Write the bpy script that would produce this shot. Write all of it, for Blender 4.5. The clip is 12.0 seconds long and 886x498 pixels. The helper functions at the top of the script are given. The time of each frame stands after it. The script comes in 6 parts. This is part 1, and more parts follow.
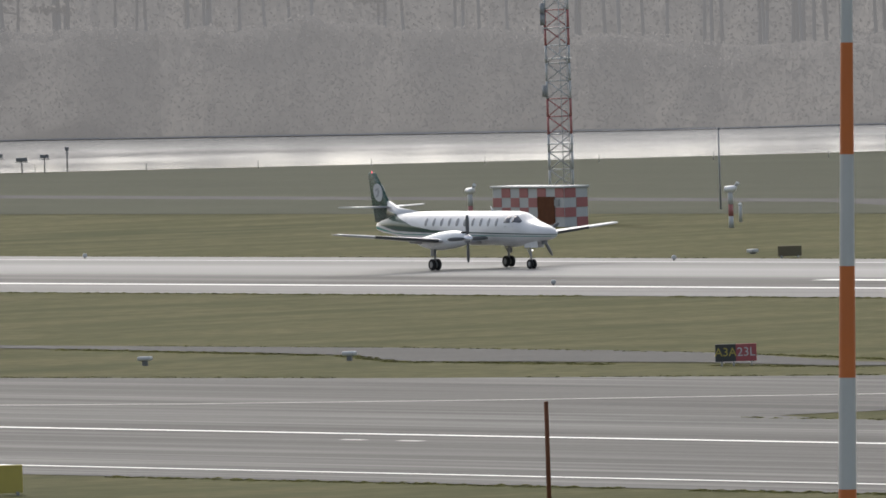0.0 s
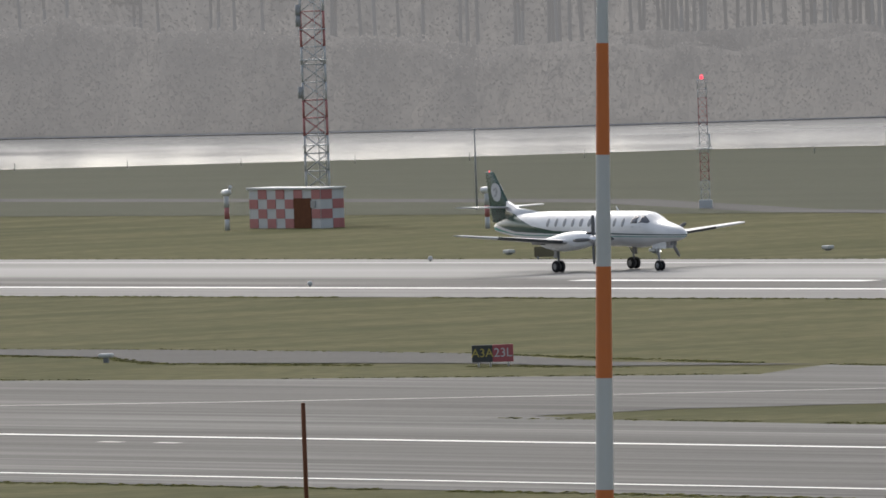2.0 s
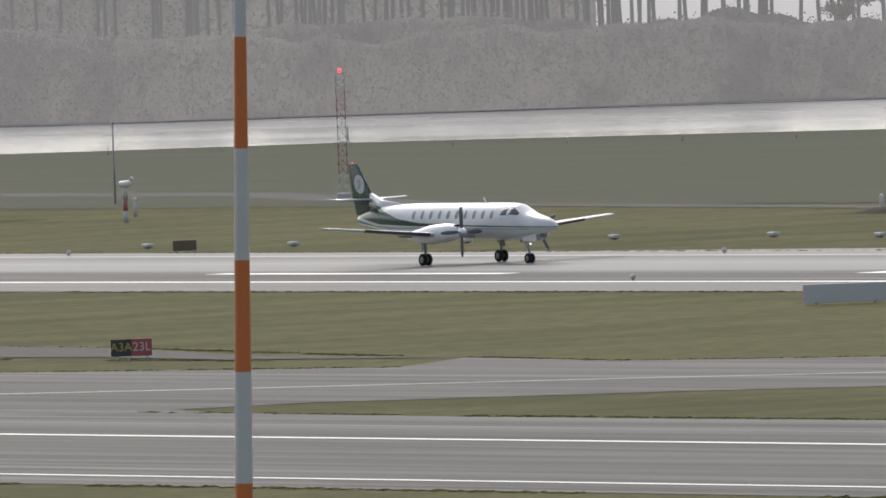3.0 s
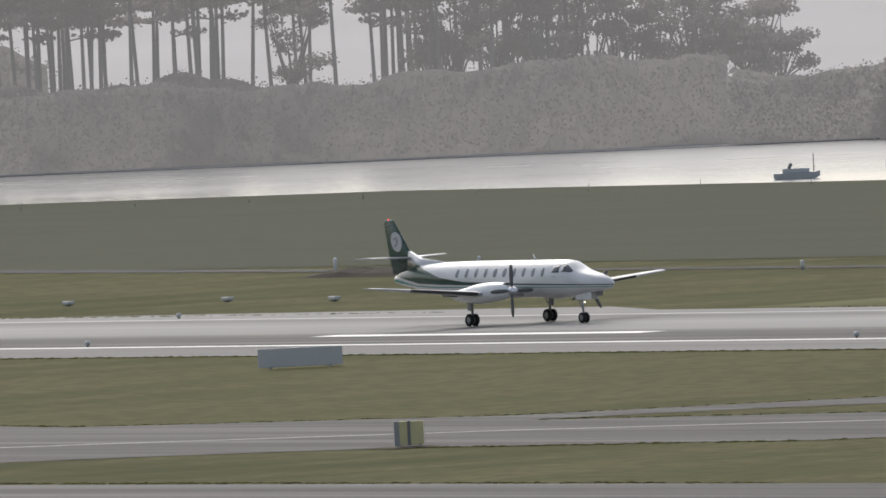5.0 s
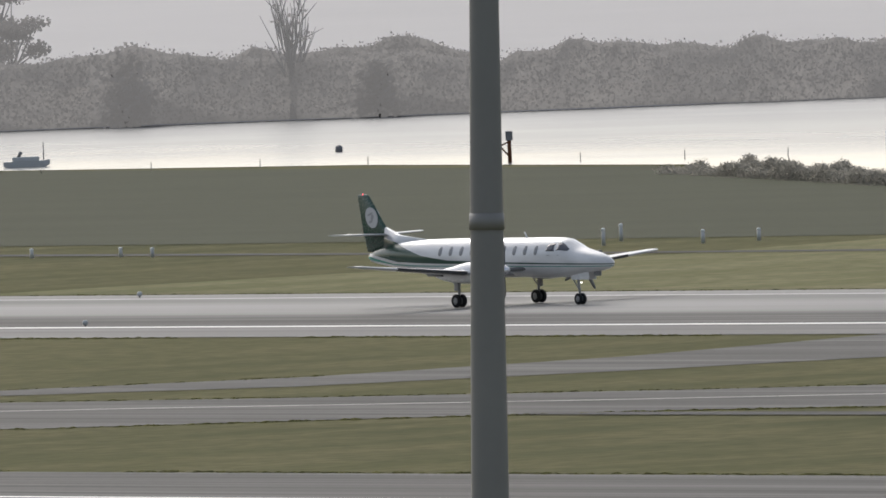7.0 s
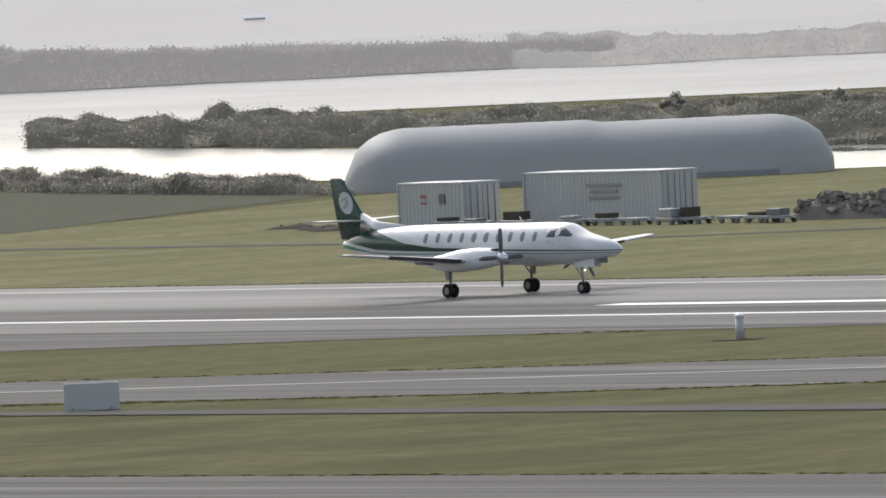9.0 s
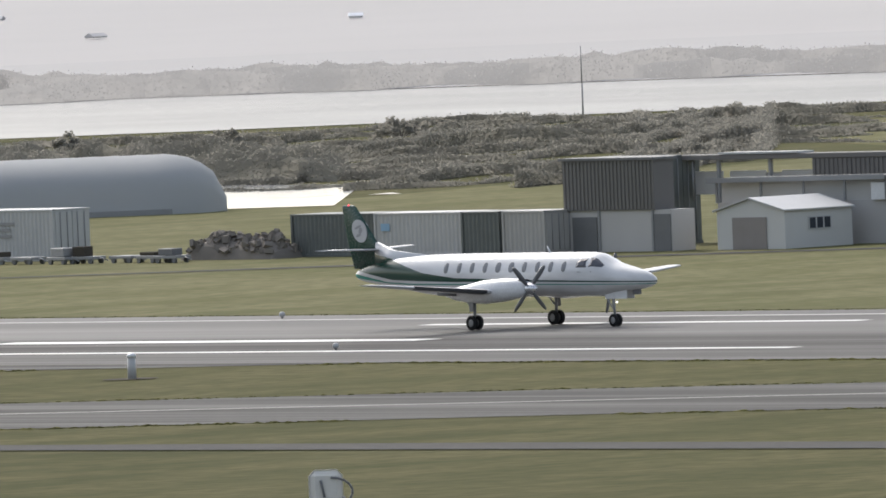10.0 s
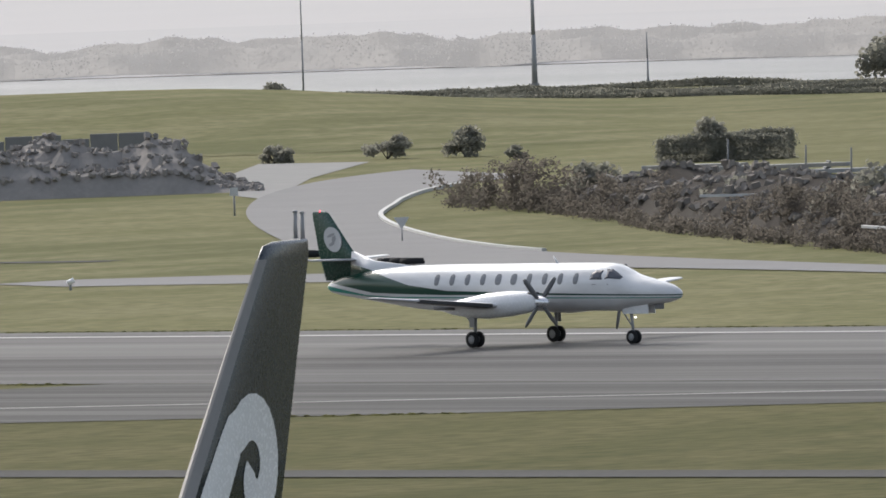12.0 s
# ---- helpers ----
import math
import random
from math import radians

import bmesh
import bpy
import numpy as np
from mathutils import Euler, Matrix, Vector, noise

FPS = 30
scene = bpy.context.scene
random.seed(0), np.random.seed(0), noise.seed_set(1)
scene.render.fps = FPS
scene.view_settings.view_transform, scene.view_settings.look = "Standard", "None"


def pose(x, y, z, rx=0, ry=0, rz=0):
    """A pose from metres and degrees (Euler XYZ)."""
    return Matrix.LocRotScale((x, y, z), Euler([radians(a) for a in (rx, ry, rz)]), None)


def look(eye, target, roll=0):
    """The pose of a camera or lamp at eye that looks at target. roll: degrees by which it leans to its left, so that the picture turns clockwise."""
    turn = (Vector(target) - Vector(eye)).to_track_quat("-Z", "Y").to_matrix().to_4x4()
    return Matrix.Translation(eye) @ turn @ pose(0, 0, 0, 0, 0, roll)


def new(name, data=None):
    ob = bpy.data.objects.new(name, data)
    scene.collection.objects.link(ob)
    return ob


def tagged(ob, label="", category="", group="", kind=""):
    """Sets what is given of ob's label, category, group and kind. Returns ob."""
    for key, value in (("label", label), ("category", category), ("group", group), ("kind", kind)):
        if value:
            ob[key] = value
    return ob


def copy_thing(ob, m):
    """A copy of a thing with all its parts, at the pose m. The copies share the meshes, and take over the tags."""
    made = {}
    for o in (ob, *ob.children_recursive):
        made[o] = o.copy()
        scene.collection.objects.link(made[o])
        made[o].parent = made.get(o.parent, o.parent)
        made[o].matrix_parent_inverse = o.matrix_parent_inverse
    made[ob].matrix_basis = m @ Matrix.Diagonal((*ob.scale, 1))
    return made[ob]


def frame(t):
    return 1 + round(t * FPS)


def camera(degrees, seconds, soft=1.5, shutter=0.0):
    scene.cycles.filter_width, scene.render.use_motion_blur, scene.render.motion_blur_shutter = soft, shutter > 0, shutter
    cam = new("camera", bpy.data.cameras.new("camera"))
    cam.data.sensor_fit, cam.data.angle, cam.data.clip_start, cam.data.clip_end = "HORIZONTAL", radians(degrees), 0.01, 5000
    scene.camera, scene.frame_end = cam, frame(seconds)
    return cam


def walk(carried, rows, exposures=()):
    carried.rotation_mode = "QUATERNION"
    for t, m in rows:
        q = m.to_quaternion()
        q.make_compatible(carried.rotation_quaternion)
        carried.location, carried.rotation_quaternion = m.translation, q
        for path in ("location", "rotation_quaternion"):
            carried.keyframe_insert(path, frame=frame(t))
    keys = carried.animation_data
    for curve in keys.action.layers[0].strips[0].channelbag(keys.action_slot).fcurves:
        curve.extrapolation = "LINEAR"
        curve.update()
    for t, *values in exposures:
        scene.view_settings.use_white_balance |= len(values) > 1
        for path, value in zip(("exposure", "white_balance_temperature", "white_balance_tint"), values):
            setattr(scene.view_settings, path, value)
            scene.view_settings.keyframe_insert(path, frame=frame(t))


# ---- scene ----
from mathutils import geometry

cam = camera(2 * math.degrees(math.atan(784 / 31700)), 12.0, soft=1.7)


def aim(pan, tilt, lean):
    """Pose on the stand: pan in degrees from +y towards +x, tilt up, lean to its right."""
    p, q = radians(pan), radians(tilt)
    eye = Vector((0, 0, 21.5))
    way = Vector((math.sin(p) * math.cos(q), math.cos(p) * math.cos(q), math.sin(q)))
    return look(eye, eye + way * 100, -lean)


walk(cam, [
    (0.0, aim(-57.817, -1.246, 1.860)),
    (0.5, aim(-57.620, -1.227, 1.878)),
    (1.0, aim(-57.635, -1.167, 1.975)),
    (1.5, aim(-57.383, -1.202, 2.017)),
    (2.0, aim(-57.038, -1.268, 2.037)),
    (2.5, aim(-56.507, -1.278, 2.074)),
    (3.0, aim(-55.883, -1.331, 2.197)),
    (3.2, aim(-55.716, -1.338, 2.218)),
    (4.8, aim(-54.340, -1.214, 2.744)),
    (5.0, aim(-54.129, -1.197, 2.761)),
    (5.5, aim(-53.507, -1.185, 2.752)),
    (6.0, aim(-52.937, -1.249, 2.541)),
    (6.5, aim(-52.285, -1.313, 2.384)),
    (6.7, aim(-52.046, -1.331, 2.354)),
    (8.3, aim(-49.740, -1.358, 2.534)),
    (8.5, aim(-49.421, -1.384, 2.561)),
    (9.0, aim(-48.507, -1.478, 2.706)),
    (9.5, aim(-47.530, -1.454, 2.565)),
    (10.0, aim(-46.559, -1.436, 2.356)),
    (10.5, aim(-45.442, -1.440, 2.243)),
    (11.0, aim(-44.378, -1.453, 2.252)),
    (11.3, aim(-43.596, -1.457, 2.161)),
    (11.5, aim(-42.962, -1.469, 2.101)),
    (11.8, aim(-42.076, -1.512, 2.051)),
    (12.0, aim(-41.620, -1.529, 2.037)),
], exposures=[(0.0, 0.50), (3.0, 0.48), (5.5, 0.30), (6.5, 0.33), (8.5, 0.44), (9.0, 0.60), (10.5, 0.68), (12.0, 0.70)])

# ---- world and sun ----
SUN_AZ, SUN_EL = -70.0, 38.0
world = bpy.data.worlds.new("sky")
scene.world = world
world.use_nodes = True
wt = world.node_tree
sky = wt.nodes.new("ShaderNodeTexSky")
sky.sky_type = "NISHITA"
sky.sun_disc = False
sky.sun_elevation, sky.sun_rotation = radians(SUN_EL), radians(SUN_AZ)
sky.dust_density = 3.0
milky = wt.nodes.new("ShaderNodeHueSaturation")
milky.inputs["Saturation"].default_value = 0.62
wt.links.new(sky.outputs[0], milky.inputs["Color"])
wt.links.new(milky.outputs[0], wt.nodes["Background"].inputs[0])
wt.nodes["Background"].inputs[1].default_value = 0.15
sun = new("sun", bpy.data.lights.new("sun", "SUN"))
sun.data.energy, sun.data.angle, sun.data.color = 1.3, radians(1.0), (1.0, 0.985, 0.96)
sd = Vector((math.sin(radians(SUN_AZ)) * math.cos(radians(SUN_EL)), math.cos(radians(SUN_AZ)) * math.cos(radians(SUN_EL)), math.sin(radians(SUN_EL))))
sun.matrix_basis = look(sd * 50, (0, 0, 0))

# ---- materials ----


def nodes_of(name):
    m = bpy.data.materials.new(name)
    m.use_nodes = True
    return m, m.node_tree.nodes, m.node_tree.links, m.node_tree.nodes["Principled BSDF"]


def coords(n, k, scale=(1, 1, 1), kind="Object"):
    tc, mp = n.new("ShaderNodeTexCoord"), n.new("ShaderNodeMapping")
    k.new(tc.outputs[kind], mp.inputs[0])
    mp.inputs[3].default_value = scale
    return mp.outputs[0]


def noise_of(n, k, vec, scale, detail=3.0):
    t = n.new("ShaderNodeTexNoise")
    t.inputs["Scale"].default_value, t.inputs["Detail"].default_value = scale, detail
    k.new(vec, t.inputs["Vector"])
    return t.outputs[0]


def ramp_of(n, k, src, stops):
    r = n.new("ShaderNodeValToRGB")
    k.new(src, r.inputs[0])
    e = r.color_ramp.elements
    while len(e) < len(stops):
        e.new(0.5)
    for el, (p, c) in zip(e, stops):
        el.position = p
        el.color = (*c, 1) if isinstance(c, tuple) else (c, c, c, 1)
    return r.outputs[0]


def mixed(n, k, fac, a, b, how="MIX"):
    m = n.new("ShaderNodeMix")
    m.data_type, m.blend_type = "RGBA", how
    for s, v in ((m.inputs[0], fac), (m.inputs[6], a), (m.inputs[7], b)):
        if hasattr(v, "links"):
            k.new(v, s)
        elif isinstance(v, tuple):
            s.default_value = (*v, 1)
        else:
            s.default_value = v
    return m.outputs[2]


def bumped(n, k, b, src, strength, dist):
    bp = n.new("ShaderNodeBump")
    bp.inputs["Strength"].default_value, bp.inputs["Distance"].default_value = strength, dist
    k.new(src, bp.inputs["Height"])
    k.new(bp.outputs[0], b.inputs["Normal"])


def plain(name, c, rough=0.6, metal=0.0, var=0.15, scale=1.5, fine=12.0, glow=0.0, stretch=(1, 1, 1), bump=0.0):
    """A surface of one colour with grain and patches."""
    m, n, k, b = nodes_of(name)
    v = coords(n, k, stretch)
    a, f = noise_of(n, k, v, scale), noise_of(n, k, v, fine, 5)
    lo = tuple(x * (1 - var) for x in c)
    hi = tuple(min(1, x * (1 + var)) for x in c)
    col = mixed(n, k, a, lo, hi)
    col = mixed(n, k, 0.35, col, mixed(n, k, f, lo, hi))
    k.new(col, b.inputs["Base Color"])
    b.inputs["Roughness"].default_value, b.inputs["Metallic"].default_value = rough, metal
    if rough > 0.7:
        b.inputs["Specular IOR Level"].default_value = 0.05
    k.new(ramp_of(n, k, f, [(0.3, max(0.02, rough - 0.08)), (0.7, min(1, rough + 0.08))]), b.inputs["Roughness"])
    if bump:
        bumped(n, k, b, f, 0.6, bump)
    if glow:
        b.inputs["Emission Color"].default_value, b.inputs["Emission Strength"].default_value = (*c, 1), glow
    return m


def grass_material(name, s=1.0):
    m, n, k, b = nodes_of(name)
    big = noise_of(n, k, coords(n, k, (0.014, 0.014, 1)), 1.0, 4)
    mid = noise_of(n, k, coords(n, k, (0.16, 0.07, 1)), 1.0, 5)
    fine = noise_of(n, k, coords(n, k, (1.3, 0.8, 1)), 1.0, 6)
    c = ramp_of(n, k, big, [(0.3, (0.058, 0.061, 0.024)), (0.55, (0.085, 0.083, 0.034)), (0.75, (0.109, 0.101, 0.045))])
    c = mixed(n, k, ramp_of(n, k, mid, [(0.4, 0.0), (0.62, 0.8)]), c, (0.120, 0.109, 0.052))
    c = mixed(n, k, ramp_of(n, k, fine, [(0.35, 0.6), (0.6, 0.0)]), c, (0.047, 0.050, 0.018))
    # s lifts and blues the colour: lighter field grass plus painted haze
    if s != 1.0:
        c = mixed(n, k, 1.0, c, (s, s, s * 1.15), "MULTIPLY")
    k.new(c, b.inputs["Base Color"])
    b.inputs["Roughness"].default_value = 0.9
    b.inputs["Specular IOR Level"].default_value = 0.02
    bumped(n, k, b, fine, 0.5, 0.12)
    return m


def asphalt_material(name, base, streak, rough, worn=False):
    m, n, k, b = nodes_of(name)
    lane = noise_of(n, k, coords(n, k, (0.006, 0.34, 1)), 1.0, 3)
    skid = noise_of(n, k, coords(n, k, (0.02, 1.6, 1)), 1.0, 4)
    grit = noise_of(n, k, coords(n, k, (2, 6, 1)), 1.0, 5)
    c = ramp_of(n, k, lane, [(0.34, tuple(x * 0.55 for x in base)), (0.5, base), (0.62, streak), (0.75, tuple(x * 1.35 for x in streak))])
    c = mixed(n, k, ramp_of(n, k, skid, [(0.45, 0.0), (0.65, 0.6)]), c, tuple(x * 0.45 for x in base))
    c = mixed(n, k, 0.25, c, ramp_of(n, k, grit, [(0.3, tuple(x * 0.6 for x in base)), (0.7, streak)]))
    if worn:
        # pale strip along the middle, wear with sun glare painted in; rubbered strip beside it
        tc, sp = n.new("ShaderNodeTexCoord"), n.new("ShaderNodeSeparateXYZ")
        k.new(tc.outputs["Object"], sp.inputs[0])
        mr = n.new("ShaderNodeMapRange")
        k.new(sp.outputs[1], mr.inputs[0])
        mr.inputs[1].default_value, mr.inputs[2].default_value = 470.0, 515.0
        band = ramp_of(n, k, mr.outputs[0], [(0.0, 0.45), (0.22, 0.40), (0.26, 0.0), (0.45, 0.05), (0.52, 0.8), (0.70, 1.0), (0.82, 0.55), (0.95, 0.75)])
        mx = n.new("ShaderNodeMapRange")
        k.new(sp.outputs[0], mx.inputs[0])
        mx.inputs[1].default_value, mx.inputs[2].default_value, mx.inputs[3].default_value, mx.inputs[4].default_value = -620.0, -480.0, 1.0, 0.35
        am = n.new("ShaderNodeMath")
        am.operation = "MULTIPLY"
        k.new(band, am.inputs[0])
        k.new(mx.outputs[0], am.inputs[1])
        c = mixed(n, k, am.outputs[0], c, (0.25, 0.243, 0.23))
    b.inputs["Specular IOR Level"].default_value = 0.045
    k.new(c, b.inputs["Base Color"])
    k.new(ramp_of(n, k, skid, [(0.3, rough - 0.1), (0.7, rough + 0.1)]), b.inputs["Roughness"])
    bumped(n, k, b, grit, 0.25, 0.02)
    return m


def water_material():
    """Estuary water: calm in the lee of the wood, ruffled and glittering in the open."""
    m, n, k, b = nodes_of("estuary_water")
    b.inputs["Base Color"].default_value = (0.10, 0.105, 0.105, 1)
    b.inputs["IOR"].default_value = 1.33
    tc, sp, lee = n.new("ShaderNodeTexCoord"), n.new("ShaderNodeSeparateXYZ"), n.new("ShaderNodeMapRange")
    k.new(tc.outputs["Object"], sp.inputs[0])
    k.new(sp.outputs[1], lee.inputs[0])
    lee.inputs[1].default_value, lee.inputs[2].default_value = 700.0, 880.0
    w = noise_of(n, k, coords(n, k, (0.5, 0.9, 1)), 1.0, 6)
    r = noise_of(n, k, coords(n, k, (0.03, 0.05, 1)), 1.0, 4)
    bp = n.new("ShaderNodeBump")
    k.new(w, bp.inputs["Height"])
    bp.inputs["Distance"].default_value = 0.35
    k.new(ramp_of(n, k, lee.outputs[0], [(0.0, 0.14), (0.5, 0.25), (1.0, 1.2)]), bp.inputs["Strength"])
    k.new(bp.outputs[0], b.inputs["Normal"])
    # flat grey mixed in by position to imitate dimmer reflections
    dim_grey, mx = n.new("ShaderNodeBsdfDiffuse"), n.new("ShaderNodeMixShader")
    dim_grey.inputs[0].default_value = (0.20, 0.20, 0.195, 1)
    k.new(ramp_of(n, k, lee.outputs[0], [(0.0, 0.10), (0.25, 0.36), (0.55, 0.3), (1.0, 0.0)]), mx.inputs[0])
    k.new(b.outputs[0], mx.inputs[1])
    k.new(dim_grey.outputs[0], mx.inputs[2])
    k.new(mx.outputs[0], n["Material Output"].inputs[0])
    k.new(mixed(n, k, 0.3, ramp_of(n, k, lee.outputs[0], [(0.0, 0.10), (1.0, 0.55)]), ramp_of(n, k, r, [(0.35, 0.2), (0.65, 0.4)])), b.inputs["Roughness"])
    return m


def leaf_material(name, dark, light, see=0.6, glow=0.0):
    """Foliage: each spray its own tone, shaded as a soft mass, light passing through the leaves; glow makes far foliage
    emit a painted haze.
    """
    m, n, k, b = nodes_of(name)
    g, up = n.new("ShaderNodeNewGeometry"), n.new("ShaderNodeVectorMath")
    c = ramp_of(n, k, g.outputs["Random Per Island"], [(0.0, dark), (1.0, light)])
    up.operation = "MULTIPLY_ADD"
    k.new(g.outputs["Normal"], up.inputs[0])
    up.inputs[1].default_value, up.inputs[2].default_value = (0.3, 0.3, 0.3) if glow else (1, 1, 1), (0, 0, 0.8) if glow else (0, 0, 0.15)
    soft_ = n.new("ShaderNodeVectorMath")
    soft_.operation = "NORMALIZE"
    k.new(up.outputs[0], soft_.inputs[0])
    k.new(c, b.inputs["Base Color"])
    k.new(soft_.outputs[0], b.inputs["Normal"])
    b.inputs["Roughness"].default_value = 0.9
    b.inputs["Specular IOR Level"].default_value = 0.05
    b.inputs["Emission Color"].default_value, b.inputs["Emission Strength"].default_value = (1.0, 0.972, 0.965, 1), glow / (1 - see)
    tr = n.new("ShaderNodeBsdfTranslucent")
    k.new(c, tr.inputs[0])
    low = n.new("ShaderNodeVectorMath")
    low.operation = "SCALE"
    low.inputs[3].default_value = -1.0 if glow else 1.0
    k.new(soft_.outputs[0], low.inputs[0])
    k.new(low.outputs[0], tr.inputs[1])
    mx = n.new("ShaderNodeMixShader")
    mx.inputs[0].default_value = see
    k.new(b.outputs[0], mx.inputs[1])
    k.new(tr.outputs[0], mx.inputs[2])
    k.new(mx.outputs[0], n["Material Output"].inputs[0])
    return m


def fabric_material(name, c, see):
    """Thin coated cloth with faint stains that glows with the light behind it."""
    m = plain(name, c, 0.6, var=0.08, scale=0.3)
    n, k = m.node_tree.nodes, m.node_tree.links
    tr, mx = n.new("ShaderNodeBsdfTranslucent"), n.new("ShaderNodeMixShader")
    tr.inputs[0].default_value = (*c, 1)
    mx.inputs[0].default_value = see
    k.new(n["Principled BSDF"].outputs[0], mx.inputs[1])
    k.new(tr.outputs[0], mx.inputs[2])
    k.new(mx.outputs[0], n["Material Output"].inputs[0])
    return m


GRASS = grass_material("mown_grass")
GRASS_HAZED = grass_material("haze_lifted_grass", 1.6)
RUNWAY = asphalt_material("runway_asphalt", (0.037, 0.035, 0.035), (0.074, 0.072, 0.071), 0.66, True)
TAXIWAY = asphalt_material("taxiway_asphalt", (0.048, 0.047, 0.046), (0.088, 0.087, 0.083), 0.7)
OLD_TAR = plain("old_tar", (0.050, 0.049, 0.047), 0.8, var=0.3, scale=0.3, fine=4)
ROADTAR = plain("road_tar", (0.177, 0.173, 0.170), 0.75, var=0.15, scale=0.2, fine=5)
PAINT_WHITE = plain("road_paint_white", (0.562, 0.562, 0.546), 0.4, var=0.2, scale=0.7, fine=6, stretch=(0.4, 3, 1))
PAINT_WORN = plain("road_paint_worn", (0.315, 0.307, 0.292), 0.5, var=0.35, scale=0.5, fine=3, stretch=(0.4, 3, 1))
WATER = water_material()
LEAF_TANGLE = leaf_material("brown_tangle", (0.11, 0.097, 0.083), (0.15, 0.134, 0.113))
# far foliage emits a grey glow that stands in for haze
LEAF_FAR = leaf_material("haze_glow_wood", (0.12, 0.115, 0.11), (0.15, 0.144, 0.138), glow=0.118)
LEAF_FAR_PALE = leaf_material("haze_glow_bushes", (0.13, 0.125, 0.12), (0.16, 0.154, 0.148), glow=0.128)
LEAF_HAZE = leaf_material("haze_glow_leaves", (0.12, 0.115, 0.11), (0.15, 0.144, 0.138), glow=0.118)
LEAF_PALEST = leaf_material("haze_glow_pale_leaves", (0.14, 0.136, 0.132), (0.17, 0.165, 0.16), glow=0.205)
LEAF_FAR_MID = leaf_material("haze_glow_far_bushes", (0.13, 0.125, 0.12), (0.16, 0.154, 0.148), glow=0.16)
LEAF_FAREST = leaf_material("haze_glow_farthest_bushes", (0.14, 0.136, 0.132), (0.17, 0.165, 0.16), glow=0.205)
# scrub tones raised above leaf colour, haze painted into them
LEAF_SCRUB = leaf_material("scrub_foliage", (0.245, 0.234, 0.205), (0.29, 0.278, 0.243))
LEAF_STRAW = leaf_material("yellowing_foliage", (0.2, 0.163, 0.088), (0.28, 0.23, 0.13))
# bush tones carry painted haze as well
LEAF_BUSH = leaf_material("bush_foliage", (0.20, 0.196, 0.165), (0.26, 0.254, 0.21))
BARK = plain("bark", (0.11, 0.10, 0.095), 0.9, var=0.3)
# far trunks emit light too, as haze put into the bark
BARK_FAR = plain("haze_glow_bark", (0.115, 0.112, 0.111), 0.9, var=0.1, glow=0.95)
# hill and marsh base colours are paled: distance haze painted in
HILL = plain("haze_painted_hill", (0.424, 0.407, 0.393), 0.9, var=0.12, scale=0.01, fine=0.06)
MARSH = plain("haze_painted_marsh", (0.403, 0.389, 0.378), 0.95, var=0.06, scale=0.03, fine=0.2)
ROUGHGRASS = plain("rough_grass", (0.056, 0.060, 0.037), 0.95, var=0.22, scale=0.12, fine=1.6, stretch=(0.35, 1, 1), bump=0.1)
WHITE = plain("white_paint", (0.680, 0.680, 0.680), 0.25, var=0.04)
OFFWHITE = plain("off_white_paint", (0.446, 0.446, 0.439), 0.55, var=0.1)
GREY = plain("grey_paint", (0.257, 0.257, 0.257), 0.55, var=0.12)
DARKGREY = plain("dark_grey_paint", (0.15, 0.15, 0.152), 0.6, var=0.2)
BLACK = plain("black_rubber", (0.025, 0.025, 0.026), 0.75, var=0.3)
STEEL = plain("galvanised_steel", (0.195, 0.187, 0.174), 0.6, 0.0, var=0.22, scale=0.8, fine=9)
ALU = plain("bare_aluminium", (0.7, 0.7, 0.71), 0.3, 0.9, var=0.1)
RED = plain("red_paint", (0.304, 0.060, 0.068), 0.5, var=0.15)
PALERED = plain("faded_red_paint", (0.351, 0.125, 0.117), 0.6, var=0.2)
ORANGE = plain("orange_paint", (0.475, 0.122, 0.022), 0.55, var=0.12)
YELLOW = plain("yellow_paint", (0.375, 0.300, 0.060), 0.55, var=0.15)
SIGNBLACK = plain("sign_black", (0.03, 0.03, 0.03), 0.5, var=0.2)
RUST = plain("rusty_steel", (0.13, 0.055, 0.03), 0.85, var=0.3, scale=3)
GREENBOX = plain("dark_container_paint", (0.115, 0.125, 0.118), 0.55, var=0.2)
CONCRETE = plain("concrete", (0.225, 0.221, 0.210), 0.85, var=0.2, scale=0.5)
RUBBLE = plain("rubble_stone", (0.240, 0.222, 0.204), 0.9, var=0.35, scale=0.8, fine=4, bump=0.05)
SOIL = plain("bare_soil", (0.075, 0.066, 0.054), 0.95, var=0.3, scale=0.4, fine=3, bump=0.05)
WOOD = plain("weathered_wood", (0.288, 0.272, 0.248), 0.85, var=0.25, scale=1)
# cabin glass greyed to paint in what it reflects
CABINPANE = plain("cabin_pane", (0.15, 0.155, 0.165), 0.12, var=0.15)
GLASS = plain("dark_glass", (0.035, 0.04, 0.05), 0.08, var=0.2)
LAMP_RED = plain("red_lamp", (1.0, 0.05, 0.08), 0.3, glow=1.6)
LAMP_WHITE = plain("white_lamp", (1.0, 0.97, 0.9), 0.3, glow=2.0)

# ---- mesh helpers ----


def part(name, bm, material, parent=None, label="", smooth=False):
    me = bpy.data.meshes.new(name)
    bmesh.ops.recalc_face_normals(bm, faces=bm.faces)
    bm.to_mesh(me)
    bm.free()
    for m in (material if isinstance(material, (list, tuple)) else [material]):
        me.materials.append(m)
    if smooth:
        for p in me.polygons:
            p.use_smooth = True
    ob = new(name, me)
    ob.parent = parent
    return tagged(ob, label)


def thing(name, place, label, category, group="", rz=0.0, kind=""):
    ob = new(name)
    ob.empty_display_size = 0.3
    ob.matrix_basis = pose(*place, 0, 0, rz)
    return tagged(ob, label, category, group, kind)


